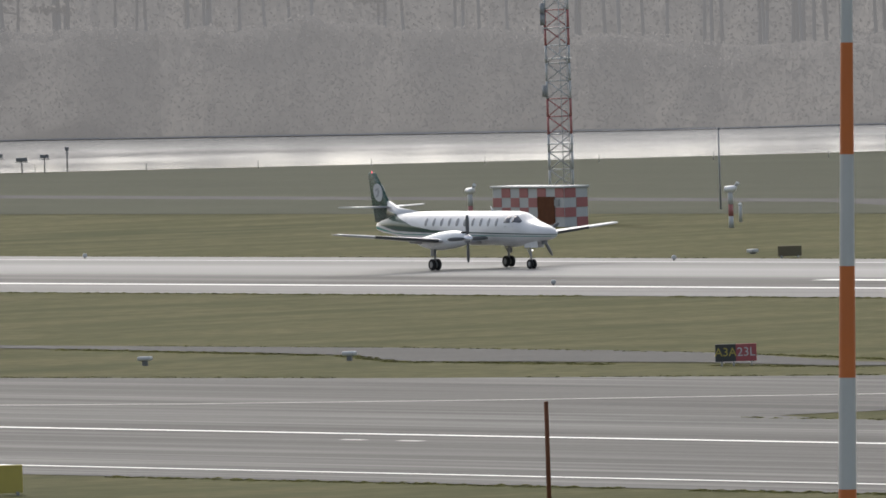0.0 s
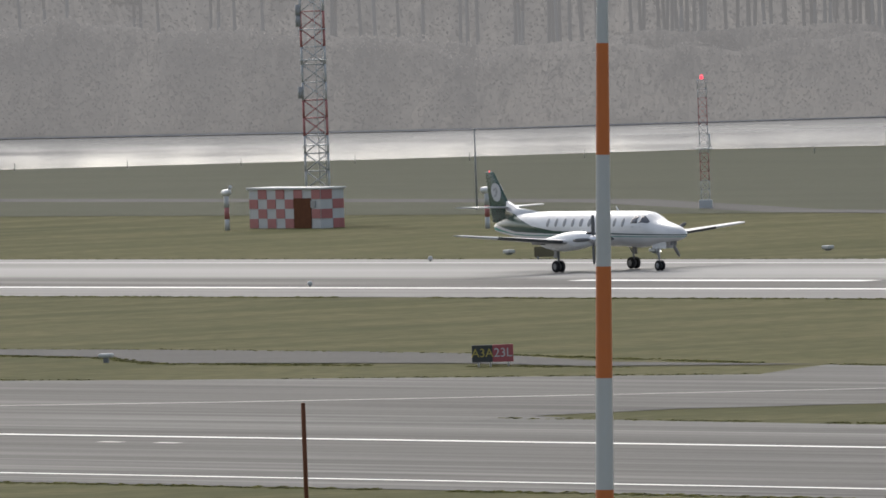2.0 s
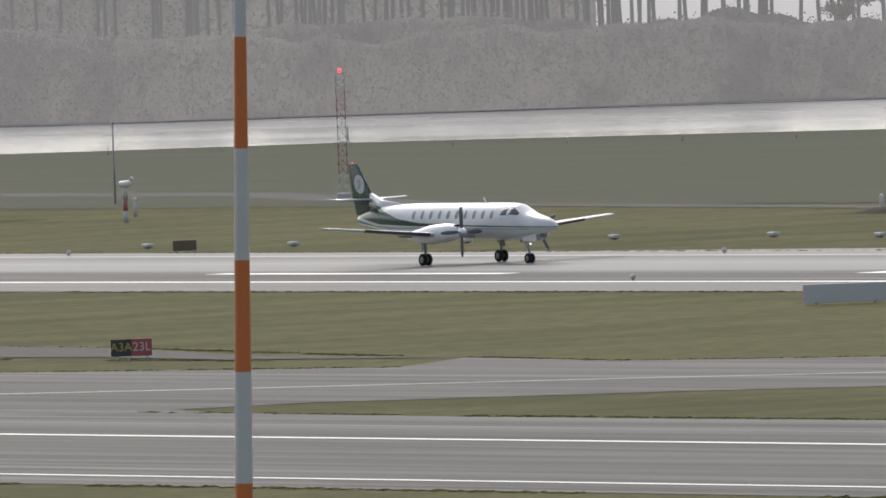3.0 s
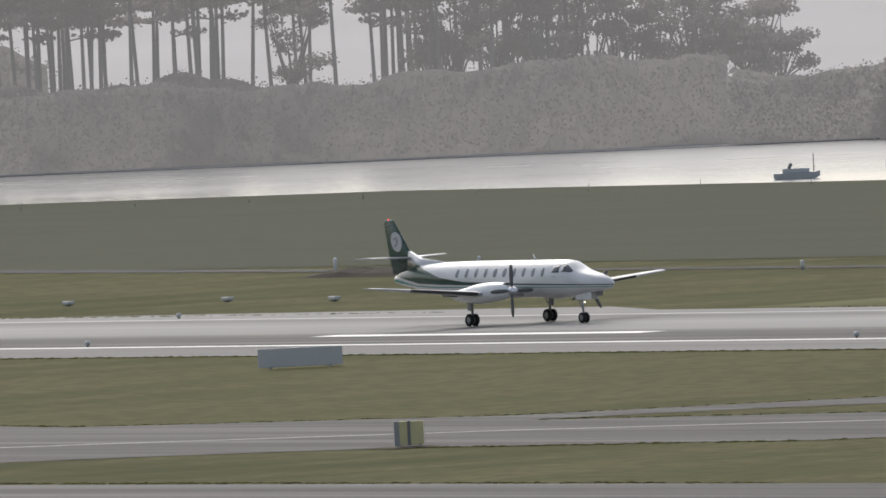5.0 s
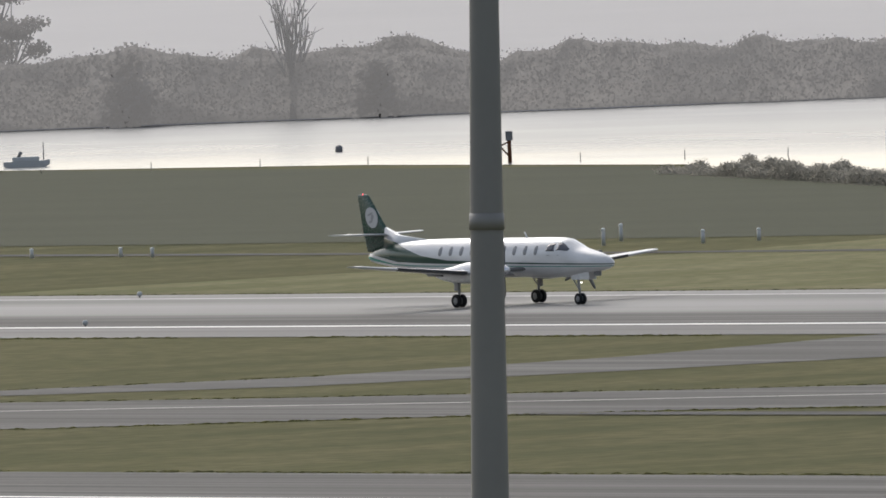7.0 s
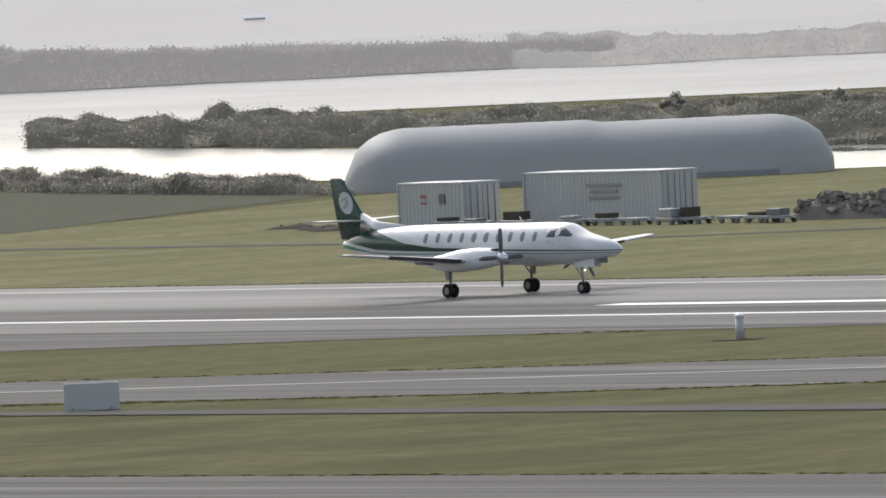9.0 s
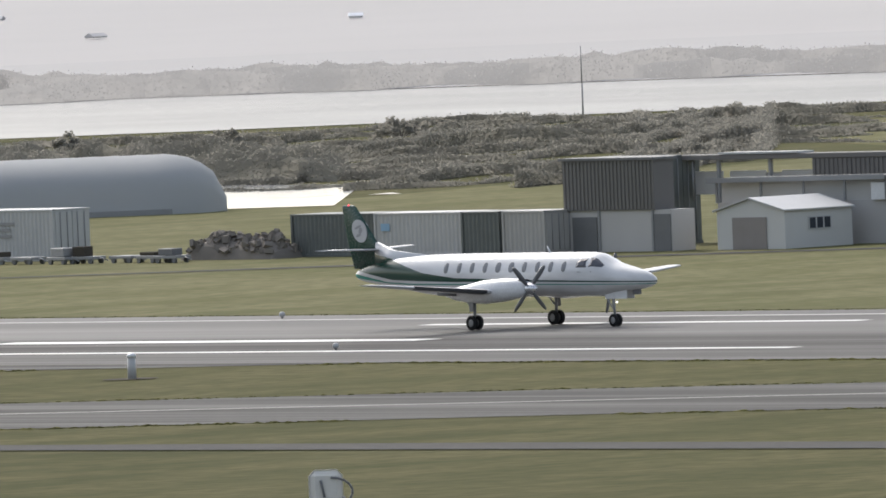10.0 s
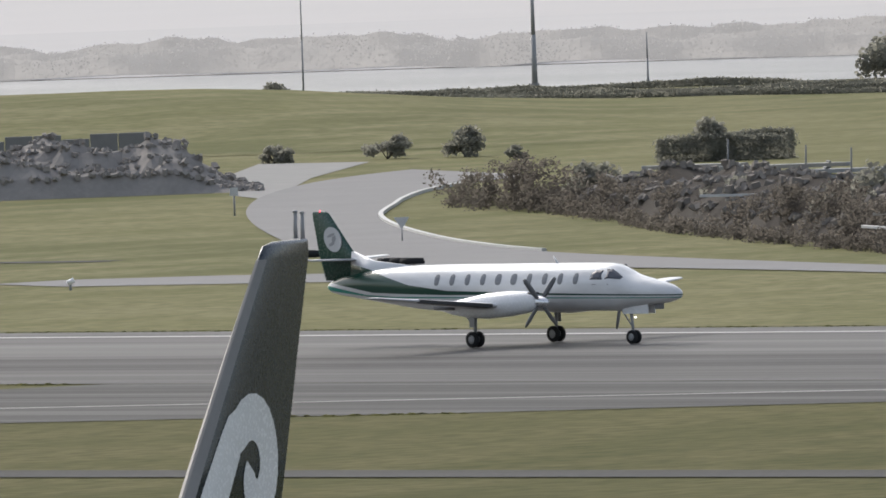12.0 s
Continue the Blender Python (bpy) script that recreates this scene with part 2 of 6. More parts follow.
def box(bm, x0, x1, y0, y1, z0, z1, mi=0, bevel=0.0):
    vs = [bm.verts.new(p) for p in ((x0, y0, z0), (x1, y0, z0), (x1, y1, z0), (x0, y1, z0), (x0, y0, z1), (x1, y0, z1), (x1, y1, z1), (x0, y1, z1))]
    fs = [bm.faces.new([vs[i] for i in q]) for q in ((3, 2, 1, 0), (4, 5, 6, 7), (0, 1, 5, 4), (1, 2, 6, 5), (2, 3, 7, 6), (3, 0, 4, 7))]
    for f in fs:
        f.material_index = mi
    if bevel:
        es = list({e for f in fs for e in f.edges})
        bmesh.ops.bevel(bm, geom=es, offset=bevel, segments=1, affect="EDGES")
    return fs


def new_box(*a, **kw):
    bm = bmesh.new()
    box(bm, *a, **kw)
    return bm


def rod(bm, p0, p1, r0, r1=None, seg=10, mi=0, cap=True):
    """A tapered round bar from p0 to p1."""
    p0, p1 = Vector(p0), Vector(p1)
    r1 = r0 if r1 is None else r1
    d = (p1 - p0).normalized()
    u = d.orthogonal().normalized()
    w = d.cross(u)
    rings = []
    for p, r in ((p0, r0), (p1, r1)):
        rings.append([bm.verts.new(p + (u * math.cos(a) + w * math.sin(a)) * r) for a in (2 * math.pi * i / seg for i in range(seg))])
    for i in range(seg):
        f = bm.faces.new((rings[0][i], rings[0][(i + 1) % seg], rings[1][(i + 1) % seg], rings[1][i]))
        f.smooth, f.material_index = True, mi
    if cap:
        for r in (rings[0][::-1], rings[1]):
            bm.faces.new(r).material_index = mi


def new_rod(*a, **kw):
    bm = bmesh.new()
    rod(bm, *a, **kw)
    return bm


def loft(bm, rings, close=True, mi=0, smooth=True):
    """Skins a list of rings of points; the end rings are closed."""
    vr = [[bm.verts.new(p) for p in r] for r in rings]
    n = len(vr[0])
    for a, b in zip(vr, vr[1:]):
        for i in range(n):
            f = bm.faces.new((a[i], a[(i + 1) % n], b[(i + 1) % n], b[i]))
            f.smooth, f.material_index = smooth, mi
    if close:
        for r in (vr[0][::-1], vr[-1]):
            bm.faces.new(r).material_index = mi


def sheet(bm, pts, z, mi=0):
    f = bm.faces.new([bm.verts.new((x, y, z)) for x, y in pts])
    f.material_index = mi
    return f


def clump(bm, c, r, rng, count=16, size=0.35, flat=1.0):
    """A loose cluster of leaf sprays around c."""
    for _ in range(count):
        d = Vector((rng.gauss(0, 1), rng.gauss(0, 1), rng.gauss(0, 1) * flat)).normalized() * r * rng.uniform(0.35, 1.05)
        d.z *= flat
        p = Vector(c) + d
        a = Vector((rng.uniform(-1, 1), rng.uniform(-1, 1), rng.uniform(-1, 1))).normalized()
        b = a.orthogonal().normalized()
        s = size * rng.uniform(0.6, 1.4)
        vs = [bm.verts.new(p + a * s), bm.verts.new(p + b * s * 0.75), bm.verts.new(p - a * s), bm.verts.new(p - b * s * 0.75)]
        bm.faces.new(vs)


def structure(name, bm, material, label):
    return tagged(part(name, bm, material), label, name.replace("_", " "), kind="structure")

# ---- ground, pavements, water ----
bm = bmesh.new()
sheet(bm, [(-4600, -600), (900, -600), (900, 4600), (-4600, 4600)], 0.0)
structure("ground", bm, GRASS, "mown airfield grass, patchy green and straw")

bm = bmesh.new()
sheet(bm, [(-1600, 470.4), (-100, 470.4), (-100, 514.5), (-694, 514.5), (-704, 519), (-712, 518.5), (-760, 514.5), (-1600, 514.5)], 0.03)
structure("runway", bm, RUNWAY, "grey asphalt runway with rubber streaks and painted sheen")
bm = bmesh.new()
sheet(bm, [(-1500, 328), (-100, 328), (-100, 370), (-514, 370), (-543, 369.5), (-562, 370.5), (-568, 372.2), (-567, 378), (-556, 388), (-547, 393.5), (-527, 397.5),
           (-518, 403.5), (-505.5, 411), (-490, 416), (-471.7, 420), (-447, 430), (-423, 437.7), (-397, 448), (-384, 454.6), (-330, 470.45), (-434, 470.45), (-441, 456),
           (-466, 448.8), (-492, 438.5), (-510, 432), (-523, 425.6), (-540, 419.7), (-555, 415.8), (-566.5, 413), (-561, 421), (-551, 428), (-545, 441), (-541, 456), (-522, 464.8), (-500, 470.45),
           (-566, 470.45), (-560, 452), (-560, 436), (-572, 416.5), (-592, 409.5), (-606, 411.5), (-599, 403.4), (-609, 400.5), (-631, 394.5), (-656, 390.5), (-760, 384), (-1500, 384)], 0.02)
structure("taxiway", bm, TAXIWAY, "pale grey asphalt taxiways with worn joints")
bm = bmesh.new()
sheet(bm, [(-1300, 528), (-1100, 578), (-870, 578), (-745, 579), (-690, 581), (-718, 627), (-835, 680), (-862, 700), (-943, 712), (-994, 714), (-1044, 696), (-1103, 655)], 0.025)
structure("rough_grass", bm, ROUGHGRASS, "dull olive-brown rough grass above the shore")
bm = bmesh.new()
ring = [Vector((x, y, 0.008)) for x, y in ((-690, 516), (-688, 560), (-700, 600), (-716, 630), (-705, 650), (-740, 740), (-770, 760), (-850, 852), (-830, 889), (-772, 906), (-500, 1000), (-250, 700), (-250, 516))]
vs = [bm.verts.new(p) for p in ring]
for tri in geometry.tessellate_polygon([ring]):
    bm.faces.new([vs[i] for i in tri])
structure("dry_grass", bm, GRASS_HAZED, "lighter grass beyond the runway, paled further with painted haze")
bm = bmesh.new()
sheet(bm, [(-740, 416), (-696, 417.4), (-683, 418.2), (-670, 419), (-651, 418.8), (-641, 417.7), (-623, 411.9), (-606, 411.4), (-619, 408.4), (-630.6, 409.7), (-637, 409.2), (-644, 408.6), (-650.4, 407.6), (-656, 409.4), (-662, 412), (-672, 413.4), (-691.5, 414.6), (-740, 414)], 0.035)
sheet(bm, [(-512, 407.2), (-300, 406.6), (-300, 410.6), (-430, 411.2), (-512, 409)], 0.035)
sheet(bm, [(-1100, 613), (-905, 597), (-860, 580), (-780, 567), (-700, 560), (-622, 558.8), (-622, 560.6), (-700, 562), (-780, 569.5), (-860, 584), (-905, 602), (-1100, 618)], 0.03)
sheet(bm, [(-622, 558.8), (-600, 573), (-570, 588.6), (-545, 590), (-545, 592), (-570, 590.6), (-601, 575.5), (-622, 560.6)], 0.031)
structure("service_track", bm, OLD_TAR, "dark tarred service tracks through the grass")

# painted lines
def stripe(bm, x0, x1, y0, w, z=0.05):
    sheet(bm, [(x0, y0 - w / 2), (x1, y0 - w / 2), (x1, y0 + w / 2), (x0, y0 + w / 2)], z)


bm = bmesh.new()
stripe(bm, -1500, -487.5, 480.0, 0.9)
structure("runway_edge_line", bm, PAINT_WHITE, "white painted runway edge line")
for x0, x1, y, w in ((-687, -661, 489.6, 1.7), (-543.5, -518, 489.6, 1.7), (-533, -507.5, 503.6, 1.0), (-742, -716, 489.0, 1.2)):
    bm = bmesh.new()
    stripe(bm, x0, x1, y, w)
    structure("runway_marking", bm, PAINT_WHITE, "long white painted runway touchdown bar")
bm = bmesh.new()
stripe(bm, -1500, -380, 509.6, 0.7)
structure("runway_edge_line", bm, PAINT_WORN, "worn pale painted far runway edge line")
for y, w, m_ in ((355.3, 0.55, PAINT_WHITE), (332.6, 0.4, PAINT_WHITE)):
    bm = bmesh.new()
    stripe(bm, -1400, -300, y, w, 0.045)
    structure("taxiway_line", bm, m_, "white painted taxiway edge line")
bm = bmesh.new()
pts = [(-640, 364), (-612, 373), (-598, 379.5), (-585, 387), (-572, 396), (-556, 405), (-540, 411), (-520, 417), (-490, 428), (-450, 442), (-410, 456), (-370, 470)]
for (xa, ya), (xb, yb) in zip(pts, pts[1:]):
    d = Vector((xb - xa, yb - ya)).normalized()
    q = Vector((-d.y, d.x)) * 0.16
    sheet(bm, [(xa - q.x, ya - q.y), (xb - q.x, yb - q.y), (xb + q.x, yb + q.y), (xa + q.x, ya + q.y)], 0.047)
structure("taxiway_lead_line", bm, PAINT_WORN, "worn pale lead-off line curving along the taxiway")
for x0 in (-566, -562):
    bm = bmesh.new()
    stripe(bm, x0, x0 + 1.6, 351.5, 0.4, 0.047)
    structure("taxiway_marking", bm, PAINT_WORN, "short worn paint dash on the taxiway")

bm = bmesh.new()
near = [(-1500, 400), (-1300, 535), (-1103, 657), (-1060, 684), (-1044, 698), (-994, 715), (-943, 713.5), (-910, 713), (-862, 702), (-835, 683), (-807, 674), (-760, 655), (-722, 645), (-700, 655),
        (-735, 690), (-811, 709), (-861, 726.5), (-890, 760), (-905, 790), (-880, 812), (-852, 850), (-832, 891), (-773, 908), (-700, 955), (-560, 1040)]
far = [(-640, 1090), (-830, 983), (-886, 953), (-954, 928), (-1000, 903), (-1045, 842), (-1088, 800), (-1133, 771), (-1159, 750), (-1233, 735), (-1320, 660), (-1600, 480)]
ring = [Vector((x, y, 0.04)) for x, y in near + far]
vs = [bm.verts.new(p) for p in ring]
for tri in geometry.tessellate_polygon([ring]):
    bm.faces.new([vs[i] for i in tri])
structure("water", bm, WATER, "bright estuary water with small ripples")

# ---- distance ----
def line_at(pts, s):
    """The point at the share s of a broken line."""
    n = len(pts) - 1
    i = min(int(s * n), n - 1)
    f = s * n - i
    return pts[i][0] * (1 - f) + pts[i + 1][0] * f, pts[i][1] * (1 - f) + pts[i + 1][1] * f


# rising hill country behind the estuary
def hill_height(a, d):
    return 0.6 + max(0, d - 1560) * 0.021 + 1.4 * noise.noise((math.sin(a) * d * 0.006, math.cos(a) * d * 0.006, 3)) * min(1, (d - 1500) / 570)


bm = bmesh.new()
rows_ = []
for j in range(15):
    d = 1500 + j * 190
    rows_.append([])
    for i in range(61):
        a = radians(-66 + 31 * i / 60)
        rows_[-1].append(bm.verts.new((math.sin(a) * d, math.cos(a) * d, hill_height(a, d) if j else -1.0)))
for a, b in zip(rows_, rows_[1:]):
    for i in range(60):
        bm.faces.new((a[i], a[i + 1], b[i + 1], b[i])).smooth = True
tagged(part("hazed_distance", bm, HILL, smooth=True), "pale hazy suburban hillside far across the water", "hillside", kind="structure")

rng = random.Random(5)


def belt(name, pts, rows, depth, h0, h1, count, size, material, label, seed, freq=0.06, fall=None, limit=9999.0, spread=0.7, ends=0.0, leaf=None):
    """A growth of bushes: rows of thin lumpy sheets, shaped for the camera's view, overgrown with small sprays."""
    rnd = np.random.default_rng(seed)
    length = sum(math.dist(a, b) for a, b in zip(pts, pts[1:]))
    n, nz = max(8, int(length / 0.9)), 5
    verts, faces, cells = [], [], []
    for k in range(rows):
        last = False
        end = 1.0 - 0.1 * rnd.random() * (ends > 0)
        for i in range(n + 1):
            s = (i + 0.5 * (k % 2)) / (n + 1)
            x, y = line_at(pts, s)
            q = math.hypot(x, y)
            back = depth * k / max(1, rows - 1) + depth / rows * 0.8 * noise.noise((x * 0.11, y * 0.11, seed + 5.0 * k))
            x, y = x * (1 + back / q), y * (1 + back / q)
            if q + back > limit or (-727 < x < -706 and 656 < y < 679):
                last = False
                continue
            lump = 0.5 + 0.8 * noise.noise((x * freq, y * freq, seed * 3.3 + k)) + 0.35 * noise.noise((x * 0.35, y * 0.35, seed + k))
            top = max(0.3, h0 + (h1 - h0) * lump) * (fall(s) if fall else 1.0)
            if ends:
                top *= math.sqrt(max(0.02, min(1.0, (end - s) * length / ends)))
                if s > end:
                    last = False
                    continue
            base = len(verts)
            for j in range(nz + 1):
                v = j / nz
                swell = 0.6 * top * 0.25 * math.sin(3.14 * v) + 0.5 * noise.noise((x * 0.6, y * 0.6, v * top))
                verts.append((x - x / q * swell, y - y / q * swell, top * v - 0.15))
            if last:
                for j in range(nz):
                    faces.append((base - nz - 1 + j, base + j, base + j + 1, base - nz + j))
                cells.append(base)
            last = True
    vs = np.array(verts)
    cells = np.array(cells)
    room = np.linalg.norm(vs[cells][:, :2] - vs[cells - nz - 1][:, :2], axis=1) * np.maximum(0.05, vs[cells + nz][:, 2])
    pick = rnd.choice(cells, count, p=room / room.sum())
    f, v = rnd.random(count)[:, None], rnd.random(count) ** np.where(rnd.random(count) < 0.1, 0.1, 0.95) * nz
    j = np.minimum(v.astype(int), nz - 1)
    g = (v - j)[:, None]
    p = (vs[pick + j] * (1 - g) + vs[pick + j + 1] * g) * f + (vs[pick - nz - 1 + j] * (1 - g) + vs[pick - nz + j] * g) * (1 - f)
    p = p + rnd.normal(0, 1, (count, 3)) * np.array((spread * 0.6, spread * 0.6, spread * 0.3)) * (0.3 + 0.7 * h1 / 8)
    p[:, 2] = np.maximum(p[:, 2], 0.05)
    a = rnd.normal(0, 1, (count, 3))
    a /= np.linalg.norm(a, axis=1)[:, None]
    b = np.cross(a, rnd.normal(0, 1, (count, 3)))
    b /= np.linalg.norm(b, axis=1)[:, None]
    sz = size * rnd.uniform(0.6, 1.4, (count, 1))
    quads = np.stack((p + a * sz, p + b * sz * 0.75, p - a * sz, p - b * sz * 0.75), 1).reshape(-1, 3)
    inner = len(faces)
    faces += (np.arange(count * 4).reshape(-1, 4) + len(vs)).tolist()
    me = bpy.data.meshes.new(name)
    me.from_pydata(np.concatenate((vs, quads)).tolist(), [], faces)
    me.materials.append(material)
    if leaf:
        me.materials.append(leaf)
        me.polygons.foreach_set("material_index", [0] * inner + [1] * count)
    return tagged(new(name, me), label, "woodland", kind="structure" if name == "hazed_distance" else "stuff")


def wood_band(name, pts, count, depth, h0, h1, r0, r1, material, label, leaves=26, size=0.6, seed=1, step=1.0, rough=0.45, taper=1.0, limit=9999.0):
    """A dense belt of bushes along a broken line, its top uneven."""
    rg = random.Random(seed)
    bm = bmesh.new()
    for i in range(count):
        s = rg.random()
        x, y = line_at(pts, s)
        q = math.hypot(x, y)
        fall = 1.0 if s < 0.35 else taper
        back = rg.random() ** 1.3 * depth
        x, y = x * (1 + back / q), y * (1 + back / q)
        if math.hypot(x, y) > limit or (-727 < x < -706 and 656 < y < 679):
            continue
        top = fall * (h0 + (h1 - h0) * rg.random()) * (0.85 + rough * noise.noise((x * 0.035, y * 0.035, seed * 3.3)))
        z = 0.25
        r = rg.uniform(r0, r1)
        while z < top:
            clump(bm, (x + rg.uniform(-r, r), y + rg.uniform(-r, r), z), r, rg, leaves, size, 0.8)
            z += r * step
    return tagged(part(name, bm, material), label, "woodland", kind="stuff")


shore = [(-1320, 668), (-1236, 741), (-1162, 757), (-1136, 778), (-1094, 808), (-1089, 815)]
# modelled belts; their leaf materials glow to imitate haze over the water
belt("hazed_distance", shore, 2, 9, 7.0, 9.4, 170000, 0.10, LEAF_FAR, "dense hazy grey-green wood on the far shore", 2, 0.1, lambda s: 1 - 0.2 * min(1, max(0, s * 10 - 3)), leaf=LEAF_HAZE)
belt("hazed_distance", [(-1382, 711), (-1296, 780), (-1218, 803), (-1185, 819)], 1, 1, 10.8, 14.8, 70000, 0.12, LEAF_FAR, "tall hazy grey-green wood behind the far shore", 12, 0.09, lambda s: 1 - max(0, s - 0.85) * 3, leaf=LEAF_HAZE)
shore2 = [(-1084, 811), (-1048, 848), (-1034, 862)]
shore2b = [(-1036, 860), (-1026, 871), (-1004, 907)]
belt("hazed_distance", shore2, 2, 6, 3.6, 6.1, 56000, 0.105, LEAF_FAR_PALE, "hazy rounded bushes on the far shore", 3, 0.1, leaf=LEAF_HAZE)
belt("hazed_distance", shore2b, 2, 12, 3.0, 4.6, 70000, 0.10, LEAF_FAR_MID, "faint bushes on the far shore", 5, 0.08, lambda s: 1.05 - 0.6 * s, leaf=LEAF_FAR_MID)
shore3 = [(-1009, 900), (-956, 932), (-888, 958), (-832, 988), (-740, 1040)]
belt("hazed_distance", shore3, 3, 50, 1.0, 2.2, 110000, 0.085, LEAF_FAREST, "low hazy scrub along the far shore", 4, 0.05, leaf=LEAF_PALEST)
bm = bmesh.new()
flat_ = [(-1600, 482), (-1320, 662), (-1233, 737), (-1159, 752), (-1133, 773), (-1088, 802), (-1045, 844), (-1000, 905), (-954, 930), (-886, 955), (-830, 985), (-640, 1092)]
flat_ += [(math.sin(radians(a)) * 1690, math.cos(radians(a)) * 1690) for a in range(-30, -73, -3)]
ring = [Vector((x, y, 0.06)) for x, y in flat_]
vs = [bm.verts.new(p) for p in ring]
for tri in geometry.tessellate_polygon([ring]):
    bm.faces.new([vs[i] for i in tri])
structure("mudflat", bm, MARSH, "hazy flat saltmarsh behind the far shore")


def pine(place, h, seed):
    """A tall thin pine: bare trunk, limbs, flat sprays of needles high up."""
    rg = random.Random(seed)
    t = thing("pine_tree", (*place, 0.0), "tall thin pine with bare trunk, grey in haze", "tree", "pines of the far wood")
    bm = bmesh.new()
    lean = Vector((rg.uniform(-0.05, 0.05), rg.uniform(-0.05, 0.05), 1))
    rod(bm, (0, 0, 0), lean * h * 0.55, 0.2, 0.14, 7)
    rod(bm, lean * h * 0.55, lean * h, 0.14, 0.05, 7)
    tips = []
    for i in range(rg.randint(9, 14)):
        z = h * rg.uniform(0.60, 0.99)
        a = rg.uniform(0, 6.28)
        ln = (1 - z / h * 0.62) * h * rg.uniform(0.12, 0.3)
        p = lean * z
        q = p + Vector((math.cos(a) * ln, math.sin(a) * ln, ln * rg.uniform(0.05, 0.4)))
        rod(bm, p, q, 0.07, 0.03, 5)
        tips.append((p, q))
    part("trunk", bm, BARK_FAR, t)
    bm = bmesh.new()
    for p, q in tips:
        for f in (0.6, 1.0):
            clump(bm, p.lerp(q, f), rg.uniform(0.7, 1.5), rg, 46, 0.2, 0.45)
    clump(bm, lean * h, 0.9, rg, 30, 0.26, 0.7)
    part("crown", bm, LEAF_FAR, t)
    return t


pines = [pine((0, -4000 - i), 16.0 + 1.1 * i, 40 + i) for i in range(6)]
rg = random.Random(11)
for i in range(200):
    s = rg.uniform(0.02, 0.97)
    x, y = line_at([(-1300, 705), (-1236, 752), (-1162, 775), (-1136, 795), (-1104, 818)], s)
    k_ = 1 + rg.uniform(4, 40) / 1400
    place = (x * k_, y * k_, 0.0)
    src = pines[i % 6]
    if i < 6:
        src.matrix_basis = pose(*place, 0, 0, rg.uniform(0, 360))
    else:
        copy_thing(src, pose(*place, 0, 0, rg.uniform(0, 360)))


def bush(place, h, w, seed, material, label):
    """A low bush: stems from the ground and overlapping sprays."""
    rgb = random.Random(seed)
    t = thing("bush", place, label, "bush")
    bm = bmesh.new()
    for _ in range(6):
        a = rgb.uniform(0, 6.28)
        rod(bm, (0, 0, 0), (math.cos(a) * w * 0.6, math.sin(a) * w * 0.6, h * 0.6), 0.04, 0.02, 5)
    part("stems", bm, BARK, t)
    bm = bmesh.new()
    for _ in range(int(10 + 8 * w)):
        a, r = rgb.uniform(0, 6.28), w * math.sqrt(rgb.random())
        z = h * rgb.uniform(0.15, 0.85) * (1 - 0.45 * (r / w) ** 2)
        clump(bm, (math.cos(a) * r, math.sin(a) * r, z), h * 0.25, rgb, 70, 0.05 + 0.03 * h, 0.8)
    part("foliage", bm, material, t)
    return t


def broad_tree(place, h, w, seed, material, label, bare=False):
    rg = random.Random(seed)
    t = thing("tree", place, label, "tree")
    bm = bmesh.new()
    rod(bm, (0, 0, 0), (0, 0, h * 0.45), 0.3 * h / 10, 0.2 * h / 10, 8)
    tips = []
    for i in range(16 if bare else 12):
        a = rg.uniform(0, 6.28)
        z0 = h * rg.uniform(0.2, 0.45)
        q = Vector((math.cos(a) * w * rg.uniform(0.3, 1), math.sin(a) * w * rg.uniform(0.3, 1), h * rg.uniform(0.5, 1.0)))
        rod(bm, (0, 0, z0), q, 0.1 * h / 10, 0.03, 6)
        tips.append(q)
        for _ in range(5 if bare else 0):
            rod(bm, q * rg.uniform(0.6, 0.95), q + Vector((rg.uniform(-1, 1), rg.uniform(-1, 1), rg.uniform(0.2, 1.6))), 0.05, 0.02, 4)
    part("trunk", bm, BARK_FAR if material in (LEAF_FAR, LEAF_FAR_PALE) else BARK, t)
    bm = bmesh.new()
    for q in tips:
        clump(bm, q, w * (0.2 if bare else 0.42), rg, 8 if bare else 190, 0.13, 0.6)
    part("crown", bm, material, t)
    return t


for i, (x, y, h, w) in enumerate(((-1122, 836, 13.0, 3.6), (-1119, 840, 11.5, 3.4), (-1113, 838, 10.0, 2.8), (-1136, 822, 13.5, 3.5), (-1146, 815, 13.0, 3.2))):
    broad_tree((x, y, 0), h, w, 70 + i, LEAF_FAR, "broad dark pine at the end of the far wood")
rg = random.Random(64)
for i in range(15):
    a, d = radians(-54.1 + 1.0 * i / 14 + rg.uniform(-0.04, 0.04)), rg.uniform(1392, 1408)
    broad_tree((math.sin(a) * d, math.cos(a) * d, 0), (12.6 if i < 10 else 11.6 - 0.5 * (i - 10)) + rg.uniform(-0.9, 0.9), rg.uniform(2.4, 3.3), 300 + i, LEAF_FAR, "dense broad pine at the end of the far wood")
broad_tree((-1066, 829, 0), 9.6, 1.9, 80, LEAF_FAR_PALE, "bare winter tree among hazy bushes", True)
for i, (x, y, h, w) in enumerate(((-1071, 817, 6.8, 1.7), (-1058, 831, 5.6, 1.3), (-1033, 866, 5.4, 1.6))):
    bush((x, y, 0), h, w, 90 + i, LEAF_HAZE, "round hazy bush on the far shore")

